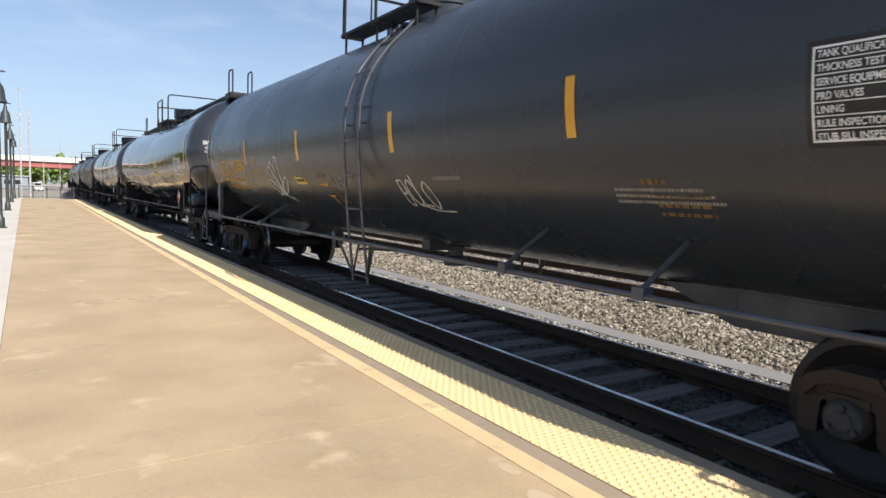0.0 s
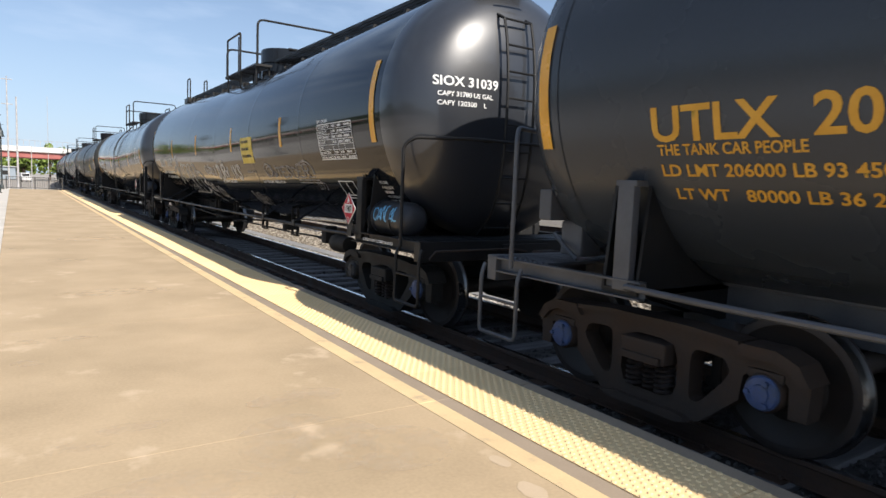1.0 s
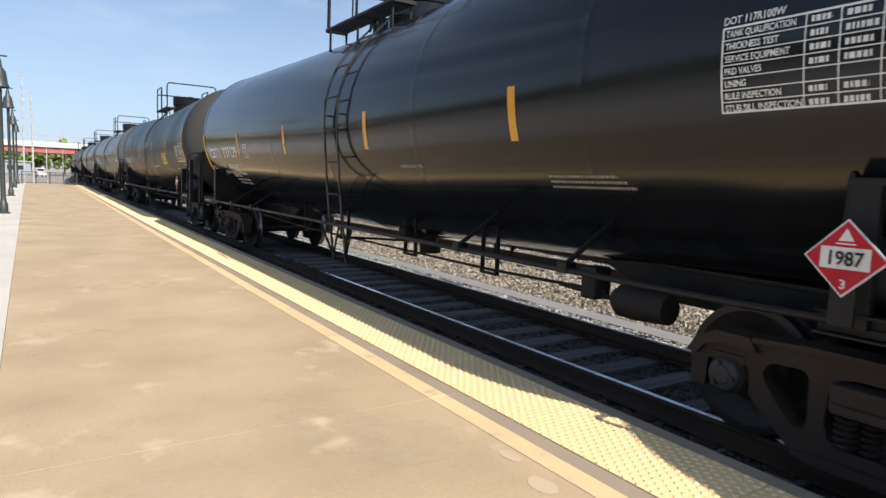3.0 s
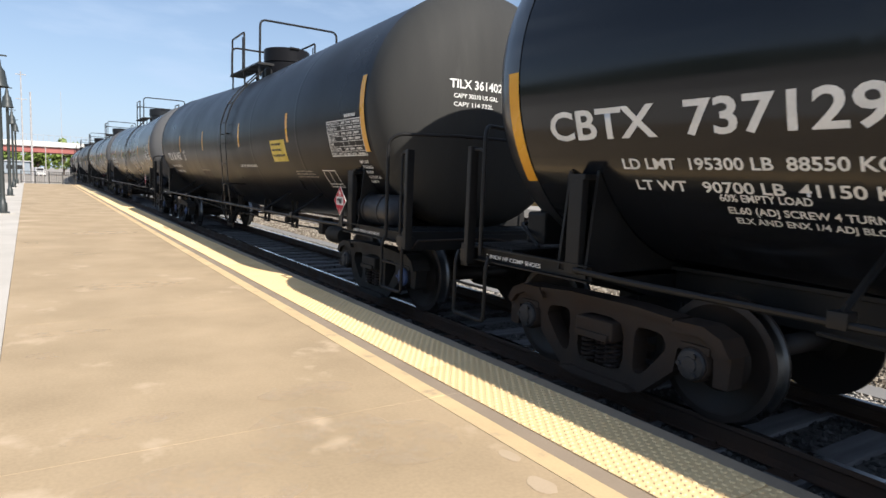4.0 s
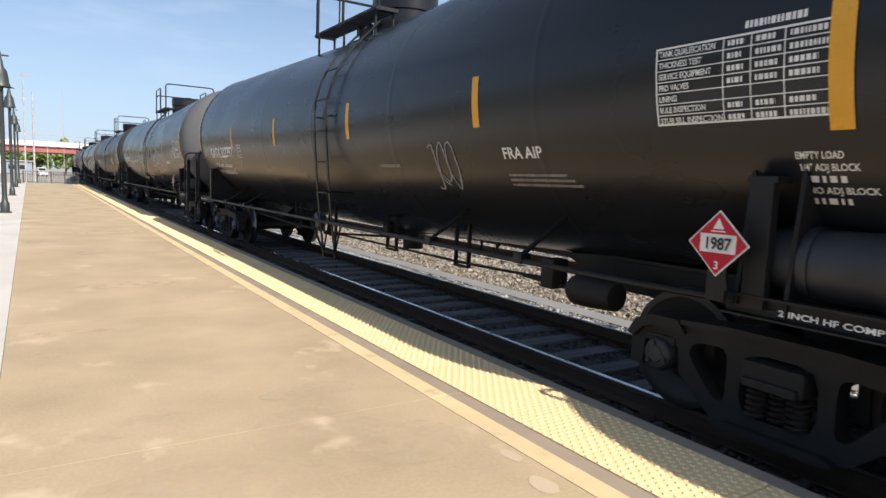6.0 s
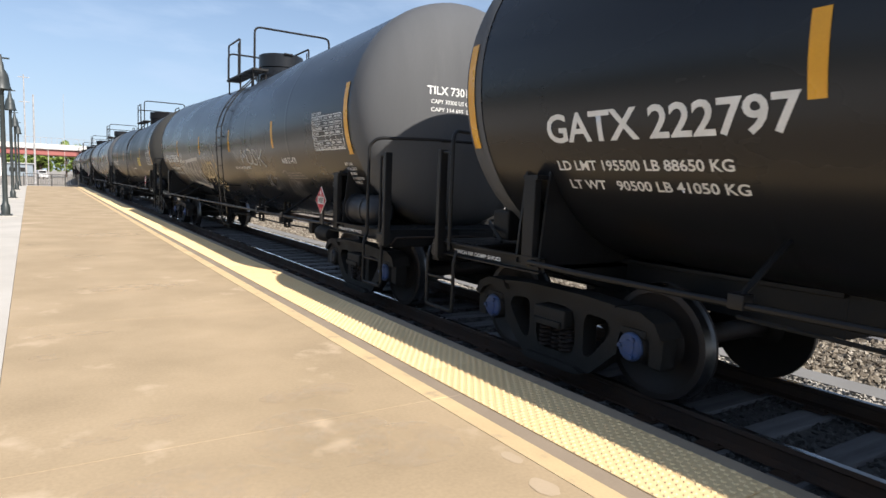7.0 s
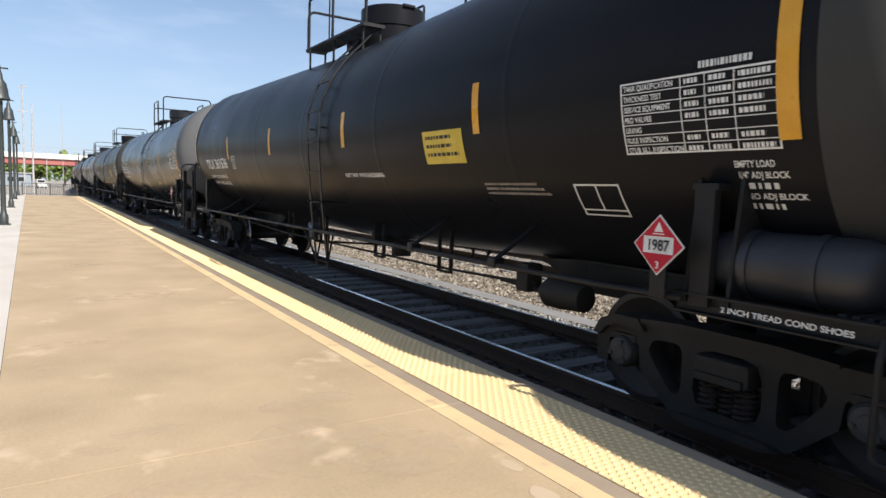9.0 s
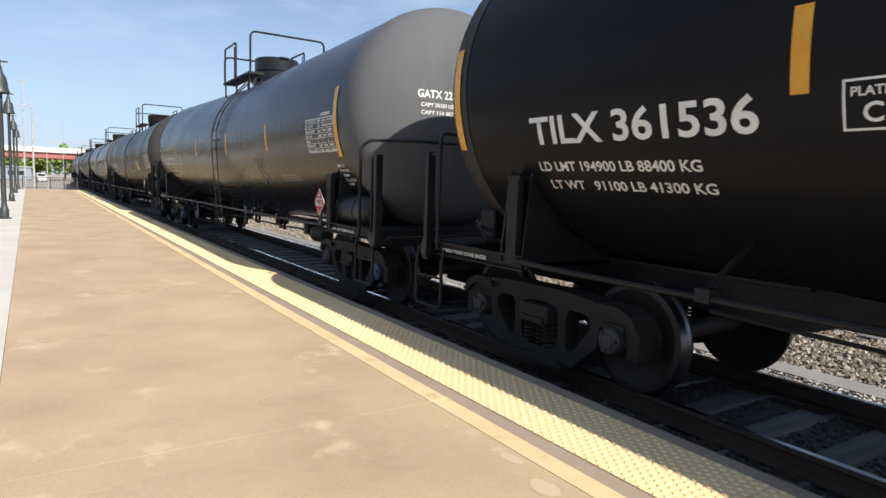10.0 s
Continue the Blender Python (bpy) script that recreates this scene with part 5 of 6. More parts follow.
def gloss_tags(car):
    # the sprawling piece: two rows of overlapping loops, fat and faint above, thin and bright below
    upper = [[(4.95, -0.74), (4.75, -0.58), (4.45, -0.56), (4.55, -0.85), (4.62, -1.08)], [(4.35, -0.36), (4.35, -0.70), (4.50, -1.0)], [(4.15, -0.42), (4.22, -0.75), (4.08, -0.98), (3.92, -0.55), (3.70, -0.50), (3.75, -0.80)]]
    ovals = [(3.45, 0.30, 0.20), (2.95, 0.26, 0.24), (2.42, 0.24, 0.26)]
    for k, (c, ry, rv) in enumerate(ovals):
        upper.append([(c + ry, -0.95), (c + ry * 0.9, -0.58), (c, -0.50), (c - ry * 0.8, -0.62), (c - ry * 0.9, -0.95), (c - ry * 1.1, -1.10)])
        upper.append([(c + ry * 0.3, -0.66), (c, -0.86), (c - ry * 0.45, -0.72), (c, -0.60)])
    upper.append([(2.20, -0.72), (2.02, -0.68), (1.78, -0.76), (1.70, -0.82), (1.82, -0.94), (1.95, -0.96), (1.80, -1.02), (1.72, -1.02)])
    tag(car, traced(upper, 0.052, 31), M["spray_white"], "sprawling white spray-painted graffiti")
    lower = [[(4.05, -0.98), (4.02, -1.22), (3.85, -1.34), (3.60, -1.30), (3.66, -1.16), (3.50, -1.08), (3.42, -1.24), (3.30, -1.30), (3.12, -1.20), (3.25, -1.10), (3.32, -1.18)],
             [(3.05, -1.10), (2.95, -1.28), (2.75, -1.30), (2.60, -1.14), (2.45, -1.30), (2.20, -1.26), (2.02, -1.12), (1.90, -1.16)],
             [(3.85, -1.34), (3.3, -1.33), (2.8, -1.32), (2.3, -1.30), (1.95, -1.20)], [(1.98, -1.16), (1.84, -1.20), (1.78, -1.38), (1.95, -1.30), (1.98, -1.16), (1.70, -1.30), (1.62, -1.45), (1.46, -1.56), (1.62, -1.52), (1.72, -1.40)]]
    tag(car, traced(lower, 0.028, 61) + hand("AKA.KSD", 1.66, -1.18, 1.12, 0.27, 0.030, 47, 0.24) + stroke([(0.52, -1.38), (0.46, -1.48), (0.40, -1.54)], 0.03), M["spray_white"], "thin white spray-painted lettering")
    tag(car, hand("GLORD'S", 1.18, -0.70, 0.98, 0.17, 0.034, 39, 0.06), M["spray_white"], "white spray-painted lettering")
    tag(car, hand("SURY.IKS", 0.10, -0.82, 1.76, 0.26, 0.056, 40, 0.0) + loop(-0.44, -0.50, 0.055, 0.05, 0.035, 41), M["spray_white"], "fat white spray-painted lettering")
    tag(car, hand("BABY!", -1.55, -1.44, 0.80, 0.30, 0.028, 35, 0.06, 0.1), M["spray_grey"], "thin grey spray-painted lettering")
    tag(car, hand("QUTESDER", -3.2, -0.78, 1.9, 0.19, 0.028, 33) + stroke([(-3.2, -0.80), (-3.08, -0.62), (-3.3, -0.55), (-3.6, -0.76)], 0.03) + stroke([(-4.7, -0.58), (-5.0, -0.52), (-5.22, -0.62), (-5.22, -0.74)], 0.03), M["spray_grey"], "thin grey spray-painted lettering")
    tag(car, scrawl(-5.15, -1.02, 0.3, 0.16, 3, 0.014, 34), M["spray_grey"], "thin grey spray-painted scrawl")
    tag(car, traced([[(6.45, -1.05), (6.30, -1.16), (6.05, -1.12), (5.80, -1.16)], [(6.00, -1.02), (5.75, -1.08), (5.45, -1.14)], [(5.35, -1.0), (5.20, -1.12), (5.05, -1.18)], [(5.25, -0.98), (5.05, -1.10)]], 0.035, 36), M["spray_brown"], "brown faded spray paint")
    bm = bmesh.new()
    for poly in hand("SCANDAL", 0, -0.02, 0.66, 0.16, 0.020, 38):
        bm.faces.new([bm.verts.new((-1.18 - 0.21 * math.cos(p[1] / 0.205), -7.10 + p[0], 1.27 + 0.21 * math.sin(p[1] / 0.205))) for p in poly])
    decal("graffiti", bm, M["spray_blue"], car, "pale blue scrawl on the reservoir")


def tag_730(car):
    tag(car, slab_letters(), M["spray_white"], "big white roller-painted block graffiti")
    tag(car, loose_loops(), M["spray_cream"], "loose yellow-white spray graffiti")
    tag(car, hand("MOSK", -2.15, -0.58, 1.45, 0.30, 0.034, 43, 0.06), M["spray_white"], "white spray-painted lettering")
    tag(car, hand("ACTIVATE", -3.2, -1.10, 1.65, 0.34, 0.026, 44, 0.28, -0.2) + stroke([(-4.3, -0.78), (-4.5, -0.74), (-4.75, -0.95), (-4.9, -1.0), (-4.72, -1.38)], 0.03), M["spray_grey"], "thin grey spray-painted scrawl")
    tag(car, hand("DISTRICT", 6.62, -1.10, 1.12, 0.17, 0.015, 45) + scrawl(5.75, -1.30, 0.45, 0.12, 4, 0.014, 46) + traced([[(-1.20, -0.88), (-1.14, -1.02), (-1.07, -1.17)], [(-1.20, -0.88), (-1.42, -0.87), (-1.50, -0.95), (-1.74, -1.16)], [(-1.08, -1.19), (-1.3, -1.17), (-1.5, -1.20), (-1.72, -1.18)], [(-1.26, -0.94), (-1.24, -1.10), (-1.32, -1.0)], [(-1.38, -0.93), (-1.36, -1.08), (-1.46, -1.04)]], 0.010, 48), M["spray_grey"], "thin grey spray-painted scrawl")


def tag_402(car):
    patch = decal("faded_label", on_side(flat([rect(2.45, -0.79, 1.54, -1.0)])), M["rust_patch"], car, "faded brown label remnant")
    decal("label_print", on_side(flat(bars(2.52, -0.765, 0.98, 0.03, 1, 0.9, 52, True)), 0.006), M["faded"], patch)


def tag_gatx(car):
    tag(car, scrawl(-3.2, -0.95, 0.55, 0.5, 3, 0.025, 51), M["spray_grey"], "thin grey spray-painted scrawl")


def slab_letters():
    """Four leaning outlined letters in one long slab, laid on with a roller."""
    corners = [(4.82, -1.13), (4.78, -0.47), (4.60, -0.46), (4.48, -0.80), (4.30, -0.47), (4.05, -0.47), (3.90, -1.12)]
    out = traced([[a, b] for a, b in zip(corners, corners[1:])] + [[(4.82, -1.12), (4.60, -1.12)], [(4.68, -0.62), (4.56, -1.08)], [(4.56, -1.05), (4.44, -0.98)], [(4.30, -0.66), (4.14, -1.12)], [(4.14, -1.12), (3.92, -1.13)]], 0.085, 71)
    slant = lambda y, v: y + (v + 0.47) * -0.05
    for y in (3.86, 3.36, 2.94, 2.28):       # the upright edges between the letters
        out += traced([[(slant(y, -0.47), -0.45), (slant(y, -0.8), -0.80), (slant(y - 0.06, -1.2), -1.16)]], 0.085, 72 + int(y * 10))
    out += traced([[(3.88, -0.48), (3.4, -0.46), (2.9, -0.44), (2.26, -0.43)], [(3.92, -1.14), (3.4, -1.17), (2.8, -1.22), (2.42, -1.26), (2.08, -1.14)], [(3.90, -1.16), (3.0, -1.24), (2.40, -1.29)]], 0.10, 76)
    out += traced([[(3.64, -0.66), (3.62, -0.90)], [(3.57, -0.66), (3.55, -0.90)]], 0.09, 80)
    out += traced([[(3.22, -0.78), (2.98, -0.72)], [(3.18, -0.92), (2.96, -0.92)], [(3.22, -0.84), (3.02, -0.86)]], 0.07, 83)
    return out + traced([[(2.72, -0.48), (2.66, -0.85), (2.56, -1.18)], [(2.70, -0.86), (2.52, -1.05), (2.36, -1.22)], [(2.55, -0.50), (2.48, -0.86)]], 0.07, 86)


def loose_loops():
    return traced([[(1.77, -0.52), (1.78, -0.72), (1.70, -0.88), (1.55, -0.86)], [(2.06, -0.78), (1.95, -0.86), (1.80, -0.92), (1.60, -0.94), (1.40, -0.90), (1.15, -0.92), (0.98, -0.86)], [(1.86, -0.94), (1.88, -1.10)], [(1.98, -0.66), (1.95, -0.80)],
                   [(1.55, -0.55), (1.54, -0.78), (1.42, -0.84), (1.30, -0.70)], [(1.32, -0.49), (1.28, -0.68), (1.24, -0.84), (1.36, -0.92), (1.45, -0.98), (1.44, -1.14)],
                   [(0.98, -0.86), (1.10, -0.78), (1.18, -0.62), (1.08, -0.52), (0.98, -0.58), (0.95, -0.76), (0.92, -0.90), (0.80, -0.94), (0.74, -0.88)],
                   [(0.74, -0.88), (0.86, -0.74), (0.90, -0.58), (0.80, -0.52), (0.70, -0.62), (0.67, -0.78), (0.74, -0.90), (0.60, -1.04), (0.52, -1.14), (0.36, -1.16), (0.22, -1.16)],
                   [(0.32, -0.34), (0.33, -0.52), (0.24, -0.61), (0.40, -0.68), (0.42, -0.80), (0.36, -0.96), (0.22, -1.16)]], 0.046, 90) + loop(0.92, -1.06, 0.10, 0.075, 0.04, 80) + loop(0.68, -1.20, 0.11, 0.11, 0.04, 81)


WHEELS = []
SPEC = [
    dict(number="UTLX 205567", side="UTLX  205567", paint="slate", head="slate", letter="amber", frame_mat="frame_grey", truck="truck_brown", load="LD LMT 206000 LB 93 450 KG", weight="LT WT   80000 LB 36 250 KG",
         table_y=-5.94, table_v=-0.01, strip_v=0.09, plate_y=4.24, ladder=-0.45, slope=(2.505, 0.0), label="slate grey tank car with amber lettering and scrawled tags", extras=slate_tags, stencils=(("THE TANK CAR PEOPLE", 6.7, -0.575, 0.07, 0.95),), capacity=("CAPY 29400 US GAL", "CAPY 111300 L")),
    dict(number="SIOX 31039", side="SIOX    31039", num=(6.78, 1.82), load_at=(6.75, 1.65), drop=0.045, paint="gloss", head="head_black", load="LD LMT   198000LB   8980 0 KG", weight="LT  WT    88000LB   3990 0 KG", table_y=-5.72, hx=-1.20, hw=0.78, ends=((-7.36, 0.62), (7.80, 0.62)), table_v=-0.03, strip_v=0.18, plate_y=4.44, title="DOT 117R100W", note_at=(-7.06, -0.88), stencils=(("VENT TANK WHEN UNLOADING", 0.03, -0.915, 0.055, 1.07), ('0.5" CERAMIC INSULATION', -2.73, -0.905, 0.05, 1.1)), top="long", yellow=(-2.0, -0.05, -2.68, -0.52), box_mark=(-5.92, -0.84),
         label="glossy black tank car covered in white graffiti", extras=gloss_tags, capacity=("CAPY 31780 US GAL", "CAPY 120300    L"), caps="cap_blue"),
    dict(number="CBTX 737129", side="CBTX  737129", head_notes=True, load_at=(6.57, 1.74), title="DOT 117R100W", paint="satin", head="head_black", load="LD LMT  195300 LB  88550 KG", weight="LT WT   90700 LB  41150 KG", table_y=-6.13, hw=0.92, ends=((-7.38, 0.15), (7.63, 0.10)), table_v=0.12, strip_v=0.0, num=(7.24, 2.40), ladder=-0.45, caps="cap_grey", truck="truck_brown",
         label="satin black tank car with white lettering", capacity=("CAPY 30370 US GAL", "CAPY 115000 L"), stencils=(("60% EMPTY LOAD", 5.86, -0.955, 0.055, 0.58), ("EL60 (ADJ SCREW 4 TURNS)", 5.83, -1.055, 0.055, 0.98), ("ELX AND ENX 1/4 ADJ BLOCK", 5.80, -1.14, 0.05, 0.98))),
    dict(number="TILX 361402", shoe="2 INCH TREAD COND SHOES", paint="matt", head="head_dark", load="LD LMT 194600 LB 88250 KG", weight="LT WT   91400 LB 41450 KG", table_y=-6.27, table_v=-0.06, strips=STRIPS_A, strip_v=0.18, stencils=(("VENT TANK WHEN UNLOADING", -1.43, -0.69, 0.05, 1.1),), yellow=(-3.66, -0.23, -4.41, -0.60), box_mark=(-5.66, -0.76),
         label="matt black tank car with dark grey heads and white lettering", capacity=("CAPY 30310 US GAL", "CAPY 114 732L"), extras=tag_402),
    dict(number="GATX 222797", ends=((-7.32, 0.45), (7.72, 0.45)), paint="dusty", head="head_grey", load="LD LMT 195500 LB 88650 KG", weight="LT WT   90500 LB 41050 KG", table_y=-6.2, ladder=-0.58, stencils=(("FRA AIP", -4.5, -0.62, 0.10, 0.52),), placard_y=-6.78,
         label="dusty black tank car with pale grey heads", capacity=("CAPY 30350 US GAL", "CAPY 114 887  L"), extras=tag_gatx),
    dict(number="TILX 730146", paint="dusty", head="head_grey", num=(6.89, 1.92), plate_y=4.62, strips=(-4.24, -1.25, 1.775, 4.815), title="DOT 117J100W", placard_y=-6.75, load="LD LMT  195600 LB  88700 KG", weight="LT WT   90400 LB  41000 KG", table_y=-6.2, stencils=(("AAR ST-470", -4.53, -0.605, 0.10, 0.70), ("VENT TANK WHEN UNLOADING", -1.43, -0.69, 0.05, 1.1)),
         label="dusty black tank car with grey heads and roller-painted graffiti", extras=tag_730, capacity=("CAPY 30300 US GAL", "CAPY 114 695  L")),
    dict(number="TILX 361536", shoe="2 INCH TREAD COND SHOES", paint="matt", head="head_dark", load="LD LMT 194900 LB 88400 KG", weight="LT WT   91100 LB 41300 KG", table_y=-6.28, table_v=-0.06, strips=(-4.57, -1.57, 1.60, 4.51), stencils=(("VENT TANK WHEN UNLOADING", -1.43, -0.69, 0.05, 1.1),), strip_v=0.17, num=(6.70, 1.96), placard_y=-6.72, yellow=(-3.61, -0.22, -4.33, -0.56), box_mark=(-5.66, -0.78), caps="cap_grey",
         label="matt black tank car with dark grey heads and white lettering", capacity=("CAPY 30350 US GAL", "CAPY 114 884 L")),
    dict(number="GATX 223101", ends=((-7.32, 0.45), (7.72, 0.45)), paint="dusty", head="head_grey", load="LD LMT 195500 LB 88650 KG", weight="LT WT   90500 LB 41050 KG", table_y=-6.2, ladder=-0.58,
         label="dusty black tank car with pale grey heads", capacity=("CAPY 30350 US GAL", "CAPY 114 887  L"), extras=tag_gatx),
]
FIRST_CENTRE, PITCH = 7.645, 18.0
CARS = []
for spec in SPEC:
    CARS.append((tank_car(**spec), len(CARS)))


def copy_car(src, k):
    """A further car of the same build, with wheels of its own to turn."""
    car = copy_thing(CARS[src][0], Matrix())
    for ch in car.children:
        if ch.name.startswith("wheelset"):
            WHEELS.append((ch, ch.matrix_basis.translation.y))
    CARS.append((car, k))


copy_car(3, -1)
for src, k in ((3, 8), (5, 9), (6, 10), (4, 11), (3, 12), (7, 13), (6, 14)):
    copy_car(src, k)
for ob, k in CARS:
    if k >= len(SPEC) or k < 0:
        for ch in list(ob.children):
            if ch.name.startswith("graffiti"):
                bpy.data.objects.remove(ch)


# ---- things round the track ----
def street_lamp(x, y, h):
    lamp = tagged(new("platform_lamp"), "dark metal platform lamp post with a bell shade", "lamp post", "lamp posts along the platform")
    lamp.matrix_basis = pose(x, y, PZ)
    bm = bmesh.new()
    box(bm, -0.17, 0.17, -0.17, 0.17, 0, 0.05, 0.01)
    lathe(bm, [(0.12, 0.05), (0.12, 0.3), (0.085, 0.36), (0.07, 0.5), (0.06, h - 0.9), (0.075, h - 0.88), (0.075, h - 0.82), (0.04, h - 0.8)], None, 16)
    part("post", bm, M["lamp_post"], lamp, smooth=True)
    bm = bmesh.new()
    lathe(bm, [(0.25, h - 1.02), (0.26, h - 1.0), (0.22, h - 0.9), (0.20, h - 0.72), (0.17, h - 0.55), (0.09, h - 0.42), (0.07, h - 0.25), (0.05, h - 0.2), (0.03, h), (0, h)], None, 24)
    part("shade", bm, M["lamp_post"], lamp, smooth=True)
    bm = bmesh.new()
    tube(bm, [(-0.22, 0, h - 0.1), (0.22, 0, h - 0.1)], 0.025, 6)
    part("cross_arm", bm, M["lamp_post"], lamp)
    part("plinth", solid(-0.3, 0.3, -0.3, 0.3, -0.02, 0.012, 0.004), M["walkway"], lamp)


for x, y in ((-0.98, 22.8), (-1.24, 36.0), (-1.5, 50.0), (-1.62, 60.5)):
    street_lamp(x, y, 4.75 if y < 30 else 5.15)


def fence_run():
    f = tagged(new("end_fence"), "dark metal fence across the platform's far end", "fence")
    for k in range(5):
        x = -1.4 + 1.0 * k
        bm = bmesh.new()
        tube(bm, [(x, 63.3, -0.3), (x, 63.3, 1.25)], 0.035, 6)
        part("post", bm, M["fence"], f)
    for z in (0.3, 1.2):
        bm = bmesh.new()
        tube(bm, [(-1.4, 63.3, z), (2.6, 63.3, z)], 0.025, 6)
        part("rail", bm, M["fence"], f)
    for k in range(32):
        x = -1.35 + 0.125 * k
        part("picket", tube(bmesh.new(), [(x, 63.3, 0.3), (x, 63.3, 1.2)], 0.012, 5), M["fence"], f)


fence_run()


def overpass():
    b = tagged(new("overpass"), "road bridge with pale parapet and red girders", "bridge")
    y, y1 = 190, 203
    part("girder", solid(-160, 60, y + 0.5, y1 - 0.5, 5.2, 6.6, 0.1), M["bridge_red"], b, "dark red steel girder")
    part("deck", solid(-160, 60, y, y1, 6.6, 7.1, 0.05), M["bridge_white"], b)
    part("parapet", solid(-160, 60, y - 0.2, y + 0.1, 6.75, 8.0, 0.05), M["bridge_white"], b, "pale concrete parapet")
    for k in range(100):
        x = -70 + 1.2 * k
        part("fence_post", tube(bmesh.new(), [(x, y, 8.0), (x, y, 9.6)], 0.04, 4), M["pole"], b)
    part("fence_rail", tube(bmesh.new(), [(-70, y, 9.6), (50, y, 9.6)], 0.04, 4), M["pole"], b)
    for x in (-60, -36, -9, 22, 50):
        part("pier", solid(x - 0.9, x + 0.9, y + 2, y1 - 2, -0.6, 5.2, 0.2), M["bridge_white"], b)
    part("abutment", solid(30, 60, y - 1, y1 + 1, -0.6, 5.2), M["bridge_white"], b)


overpass()


def tree(x, y, h, seed):
    t = tagged(new("tree"), "leafy spring tree behind the bridge", "tree", "trees behind the bridge")
    t.matrix_basis = pose(x, y, -0.62)
    rr = random.Random(seed)
    bm = bmesh.new()
    tube(bm, [(0, 0, 0), (0.1, 0, h * 0.3), (0, 0.1, h * 0.6)], h * 0.028, 7)
    for k in range(6):
        a = rr.uniform(0, 6.3)
        tube(bm, [(0.05, 0, h * rr.uniform(0.25, 0.5)), (math.cos(a) * h * 0.25, math.sin(a) * h * 0.25, h * rr.uniform(0.55, 0.85))], h * 0.01, 5)
    part("trunk", bm, M["bark"], t)
    V, Fs = [], []
    nr = np.random.RandomState(seed)
    for c in range(26):
        a, q = nr.uniform(0, 6.3), nr.uniform(0, 1) ** 0.5
        cx, cy, cz = math.cos(a) * q * h * 0.42, math.sin(a) * q * h * 0.42, h * nr.uniform(0.25, 0.95)
        for i in range(70):
            p = np.array((cx, cy, cz)) + nr.normal(0, h * 0.06, 3)
            s = 0.28
            A, B = nr.normal(0, s, 3), nr.normal(0, s, 3)
            n = len(V)
            V += [p - A, p + B, p + A, p - B]
            Fs.append((n, n + 1, n + 2, n + 3))
    me = bpy.data.meshes.new("crown")
    me.from_pydata([tuple(v) for v in V], [], Fs)
    me.materials.append(M["leaf"])
    place("crown", me, t)


rt = random.Random(9)
for k in range(22):
    tree(-52 + k * 5.2 + rt.uniform(-1.5, 1.5), 232 + rt.uniform(-8, 14), rt.uniform(7.5, 10.5), 100 + k)
tree(-15.5, 120, 8.5, 77)


def pole(x, y, h, r, arms):
    p = tagged(new("utility_pole"), "slim pale pole standing beyond the platform", "pole")
    p.matrix_basis = pose(x, y, -0.62)
    part("shaft", lathe(bmesh.new(), [(r, 0), (r * 0.6, h), (0, h)], None, 10), M["pole"], p)
    for z, w in arms:
        part("arm", tube(bmesh.new(), [(-w, 0, z), (w, 0, z)], 0.05, 5), M["pole"], p)


pole(-1.55, 82, 12.3, 0.09, ((12.0, 0.5), (9.4, 0.5)))
pole(-2.3, 66, 4.0, 0.10, ())
pole(-0.9, 100, 12.0, 0.14, ())
pole(3.8, 150, 17.5, 0.05, ())
pole(0.6, 95, 5.5, 0.07, ())
pole(-5.2, 75, 6.0, 0.10, ((5.6, 0.4),))


def white_van(x, y):
    v = tagged(new("parked_van"), "small white van parked beyond the fence", "van")
    v.matrix_basis = pose(x, y, -0.62, 0, 0, 15)
    bm = solid(-0.95, 0.95, -2.2, 2.2, 0.35, 1.2, 0.12)
    box(bm, -0.85, 0.85, -1.2, 2.1, 1.15, 2.0, 0.18)
    part("body", bm, M["white_car"], v)
    part("windscreen", solid(-0.7, 0.7, -1.22, -1.19, 1.3, 1.85, 0.01), M["paint_black"], v)
    for sx in (-1, 1):
        for sy in (-1, 1):
            part("wheel", lathe(bmesh.new(), [(0, -0.1), (0.33, -0.1), (0.33, 0.1), (0, 0.1)], Matrix.Translation((sx * 0.85, sy * 1.4, 0.33)) @ ALONG_X, 16), M["paint_black"], v)


white_van(-0.4, 170)


def shed(x, y):
    s = tagged(new("low_building"), "low pale building under the bridge", "building")
    s.matrix_basis = pose(x, y, -0.62)
    part("wall", solid(-6, 6, 0, 6, 0, 3.4, 0.05), M["rack_grey"], s)
    part("roof", solid(-6.4, 6.4, -0.4, 6.4, 3.4, 3.7, 0.05), M["galv"], s)
    for k in range(4):
        part("window", solid(-4.8 + 2.6 * k, -3.4 + 2.6 * k, -0.03, 0.02, 1.2, 2.4), M["paint_black"], s)


shed(-8.5, 215)


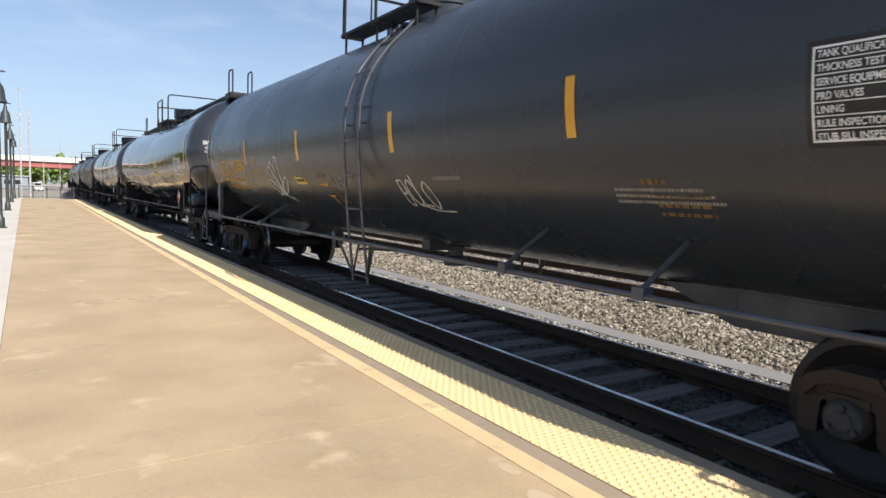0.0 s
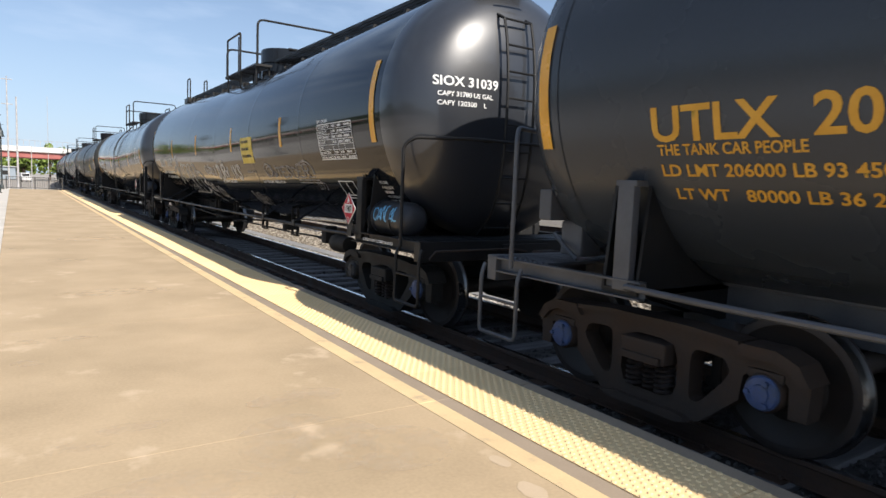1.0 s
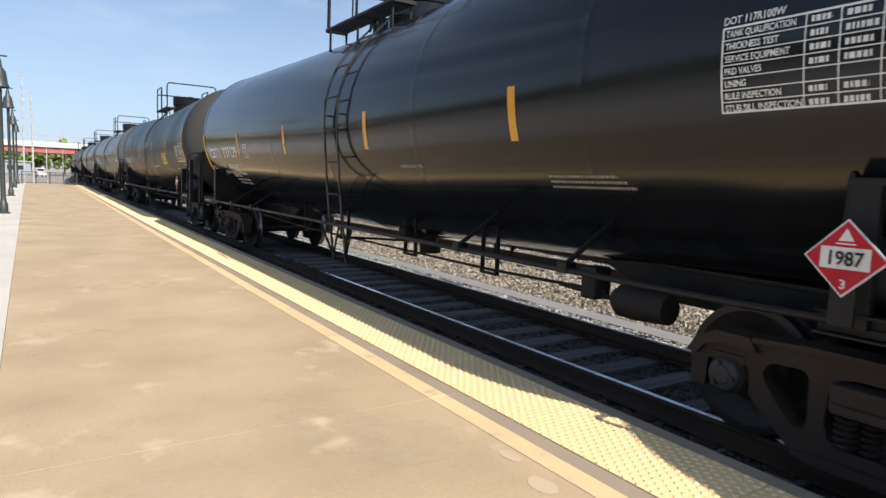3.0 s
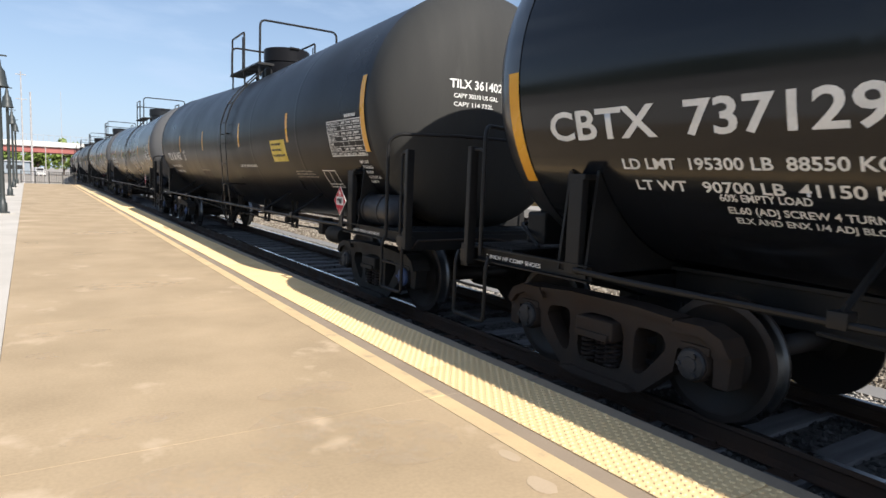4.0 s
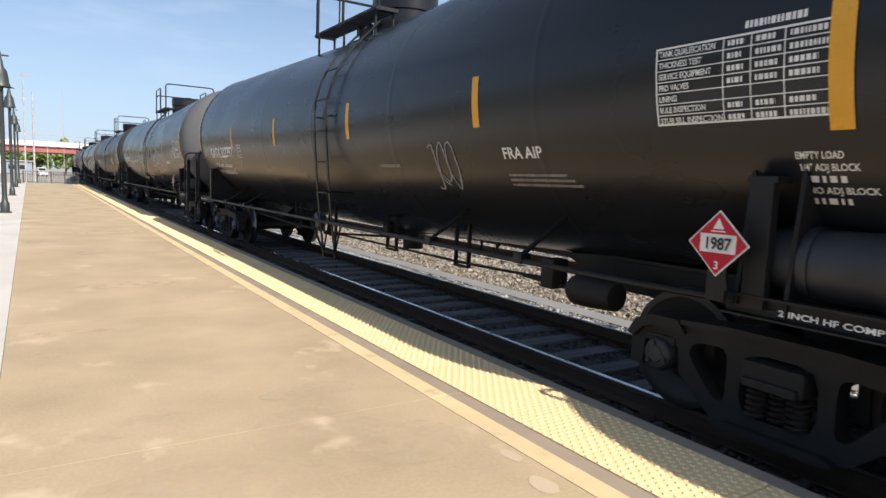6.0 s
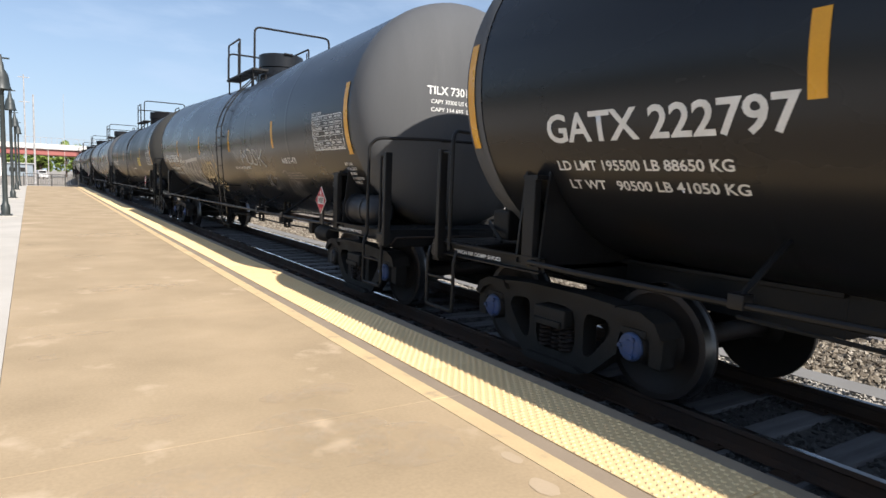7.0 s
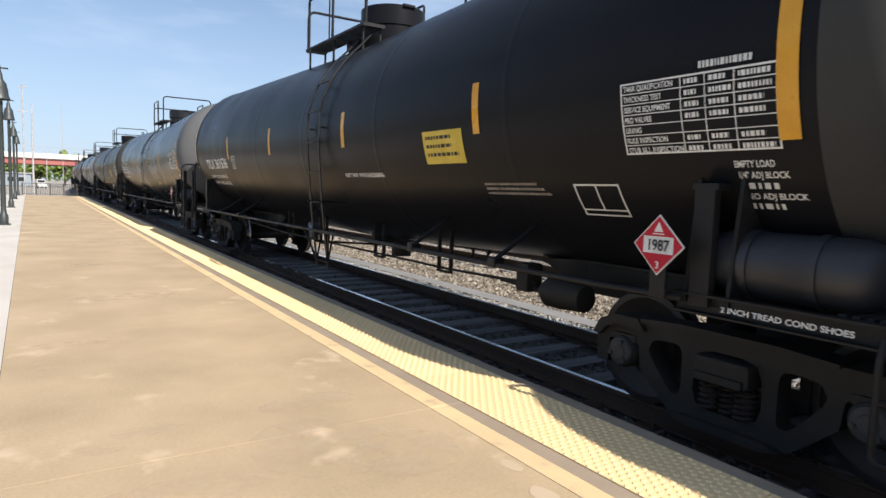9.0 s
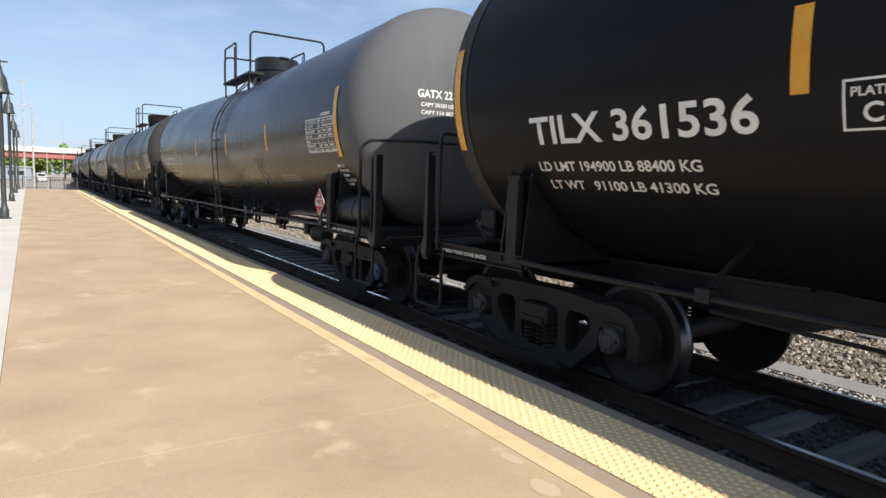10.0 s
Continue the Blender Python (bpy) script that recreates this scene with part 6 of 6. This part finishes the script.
def auto_rack(x, y, length):
    """A tall covered car for automobiles: yellow ends, grey perforated side panels, corrugated roof."""
    c = tagged(new("auto_rack"), "tall faded yellow freight car with graffiti and corrugated roof", "freight car", "cars on the far track")
    c.matrix_basis = pose(x, y, 0)
    w = 1.5
    part("underframe", solid(-w, w, 0, length, 0.75, 1.08, 0.02), M["rack_yellow"], c)
    part("end_wall", solid(-w, w, length - 0.06, length, 1.08, 4.9, 0.01), M["rack_yellow"], c)
    part("core", solid(-w + 0.12, w - 0.1, 0.1, length - 0.1, 1.0, 4.9), M["rack_grey"], c)
    for a, b in ((0.0, 1.65),):
        bm = solid(-w - 0.02, -w + 0.1, length - b, length - a, 1.08, 4.95, 0.02)
        for z in (1.5, 4.4):
            box(bm, -w - 0.05, -w, length - b + 0.1, length - a - 0.1, z, z + 0.08)
        for yy in np.arange(length - b + 0.25, length - a - 0.1, 0.42):
            box(bm, -w - 0.05, -w, yy - 0.03, yy + 0.03, 1.1, 4.9)
        part("door_panel", bm, M["rack_yellow"], c, "faded yellow door panel")
    n = int((length - 1.75) / 1.25)
    for k in range(n):
        y0 = length - 1.75 - 1.25 * (k + 1)
        bm = solid(-w, -w + 0.08, y0 + 0.04, y0 + 1.21, 1.12, 4.85, 0.01)
        for j in range(24):
            box(bm, -w - 0.012, -w, y0 + 0.08, y0 + 1.17, 1.3 + 0.145 * j, 1.36 + 0.145 * j)
        part("side_panel", bm, M["rack_grey"], c, "grey perforated side panel" if k == 0 else "")
        part("side_post", solid(-w - 0.06, -w, y0 + 1.2, y0 + 1.28, 1.08, 4.95, 0.01), M["rack_yellow"], c)
    prof = [(-w - 0.05, 4.93), (-w + 0.1, 5.25), (-0.8, 5.62), (0, 5.72), (0.8, 5.62), (w - 0.1, 5.25), (w + 0.05, 4.93)]
    bm = bmesh.new()
    rows = []
    m = int(length / 0.11)
    for k in range(m + 1):
        up = 0.03 if k % 4 in (1, 2) else 0.0
        rows.append([bm.verts.new((px * (1 + up * 0.3), length * k / m, pz + up)) for px, pz in prof])
    for a, b in zip(rows, rows[1:]):
        for k in range(len(prof) - 1):
            bm.faces.new((a[k], a[k + 1], b[k + 1], b[k]))
    part("roof", bm, M["galv"], c, "corrugated galvanised roof")
    for mm, n0, wd, sd in (("spray_blue", 5, 0.30, 61), ("label_yellow", 4, 0.18, 62), ("paint_black", 6, 0.05, 63), ("spray_white", 4, 0.05, 64), ("spray_blue", 5, 0.16, 65)):
        bm = bmesh.new()
        lift = 0.075 + 0.004 * (sd - 60)
        for poly in scrawl(length - 1.9, 1.0, 3.6, 1.6, n0, wd, sd):
            bm.faces.new([bm.verts.new((-w - lift, p[0], p[1])) for p in poly])
        decal("graffiti", bm, M[mm], c, "blue and yellow spray-painted graffiti")
    for yy in (1.8, length - 1.8):
        bm = bmesh.new()
        for s in (-0.9, 0.9):
            for sx in (-0.75, 0.75):
                lathe(bm, [(0, -0.06), (0.42, -0.06), (0.42, 0.06), (0, 0.06)], Matrix.Translation((sx, yy + s, 0.42)) @ ALONG_X, 20)
        box(bm, -1.0, 1.0, yy - 1.1, yy + 1.1, 0.4, 0.75, 0.02)
        part("truck", bm, M["truck"], c)
    return c


auto_rack(20.6, -13.6, 24.6)
auto_rack(20.6, 12.1, 24.6)
for off in (-0.7525, 0.7525):
    tagged(part("far_rail", solid(20.6 + off - 0.035, 20.6 + off + 0.035, -60, 240, -0.16, 0.0), M["rail_steel"]), "rusty rail of the far track", "rail", "far rails", "structure")


# ---- what moves ----
SHIFT = ((0, 0.0), (1.3, -0.05), (2.5, -0.05), (3.9, 0.12), (4.5, 0.165), (5.8, 0.20), (7.4, 0.36), (8.4, 0.51), (9.0, 0.62), (10.0, 0.86))


def run(t):
    """How far the train has gone at t seconds."""
    return 11.75 * t + float(np.interp(t, [a for a, b in SHIFT], [b for a, b in SHIFT]))


def car_pose(k, t):
    y = FIRST_CENTRE + PITCH * k - run(t)
    a, b = track_x(y - TRUCK_Y), track_x(y + TRUCK_Y)
    return pose((a + b) / 2, y, 0, 0, 0, -math.degrees(math.atan2(b - a, 2 * TRUCK_Y)))


def motions():
    for ob, k in CARS:
        walk(ob, [(0.25 * i, car_pose(k, 0.25 * i)) for i in range(41)])
    for ws, y in WHEELS:
        walk(ws, [(i / FPS, pose(0, y, WHEEL_R, math.degrees(run(i / FPS) / WHEEL_R))) for i in range(301)])


motions()
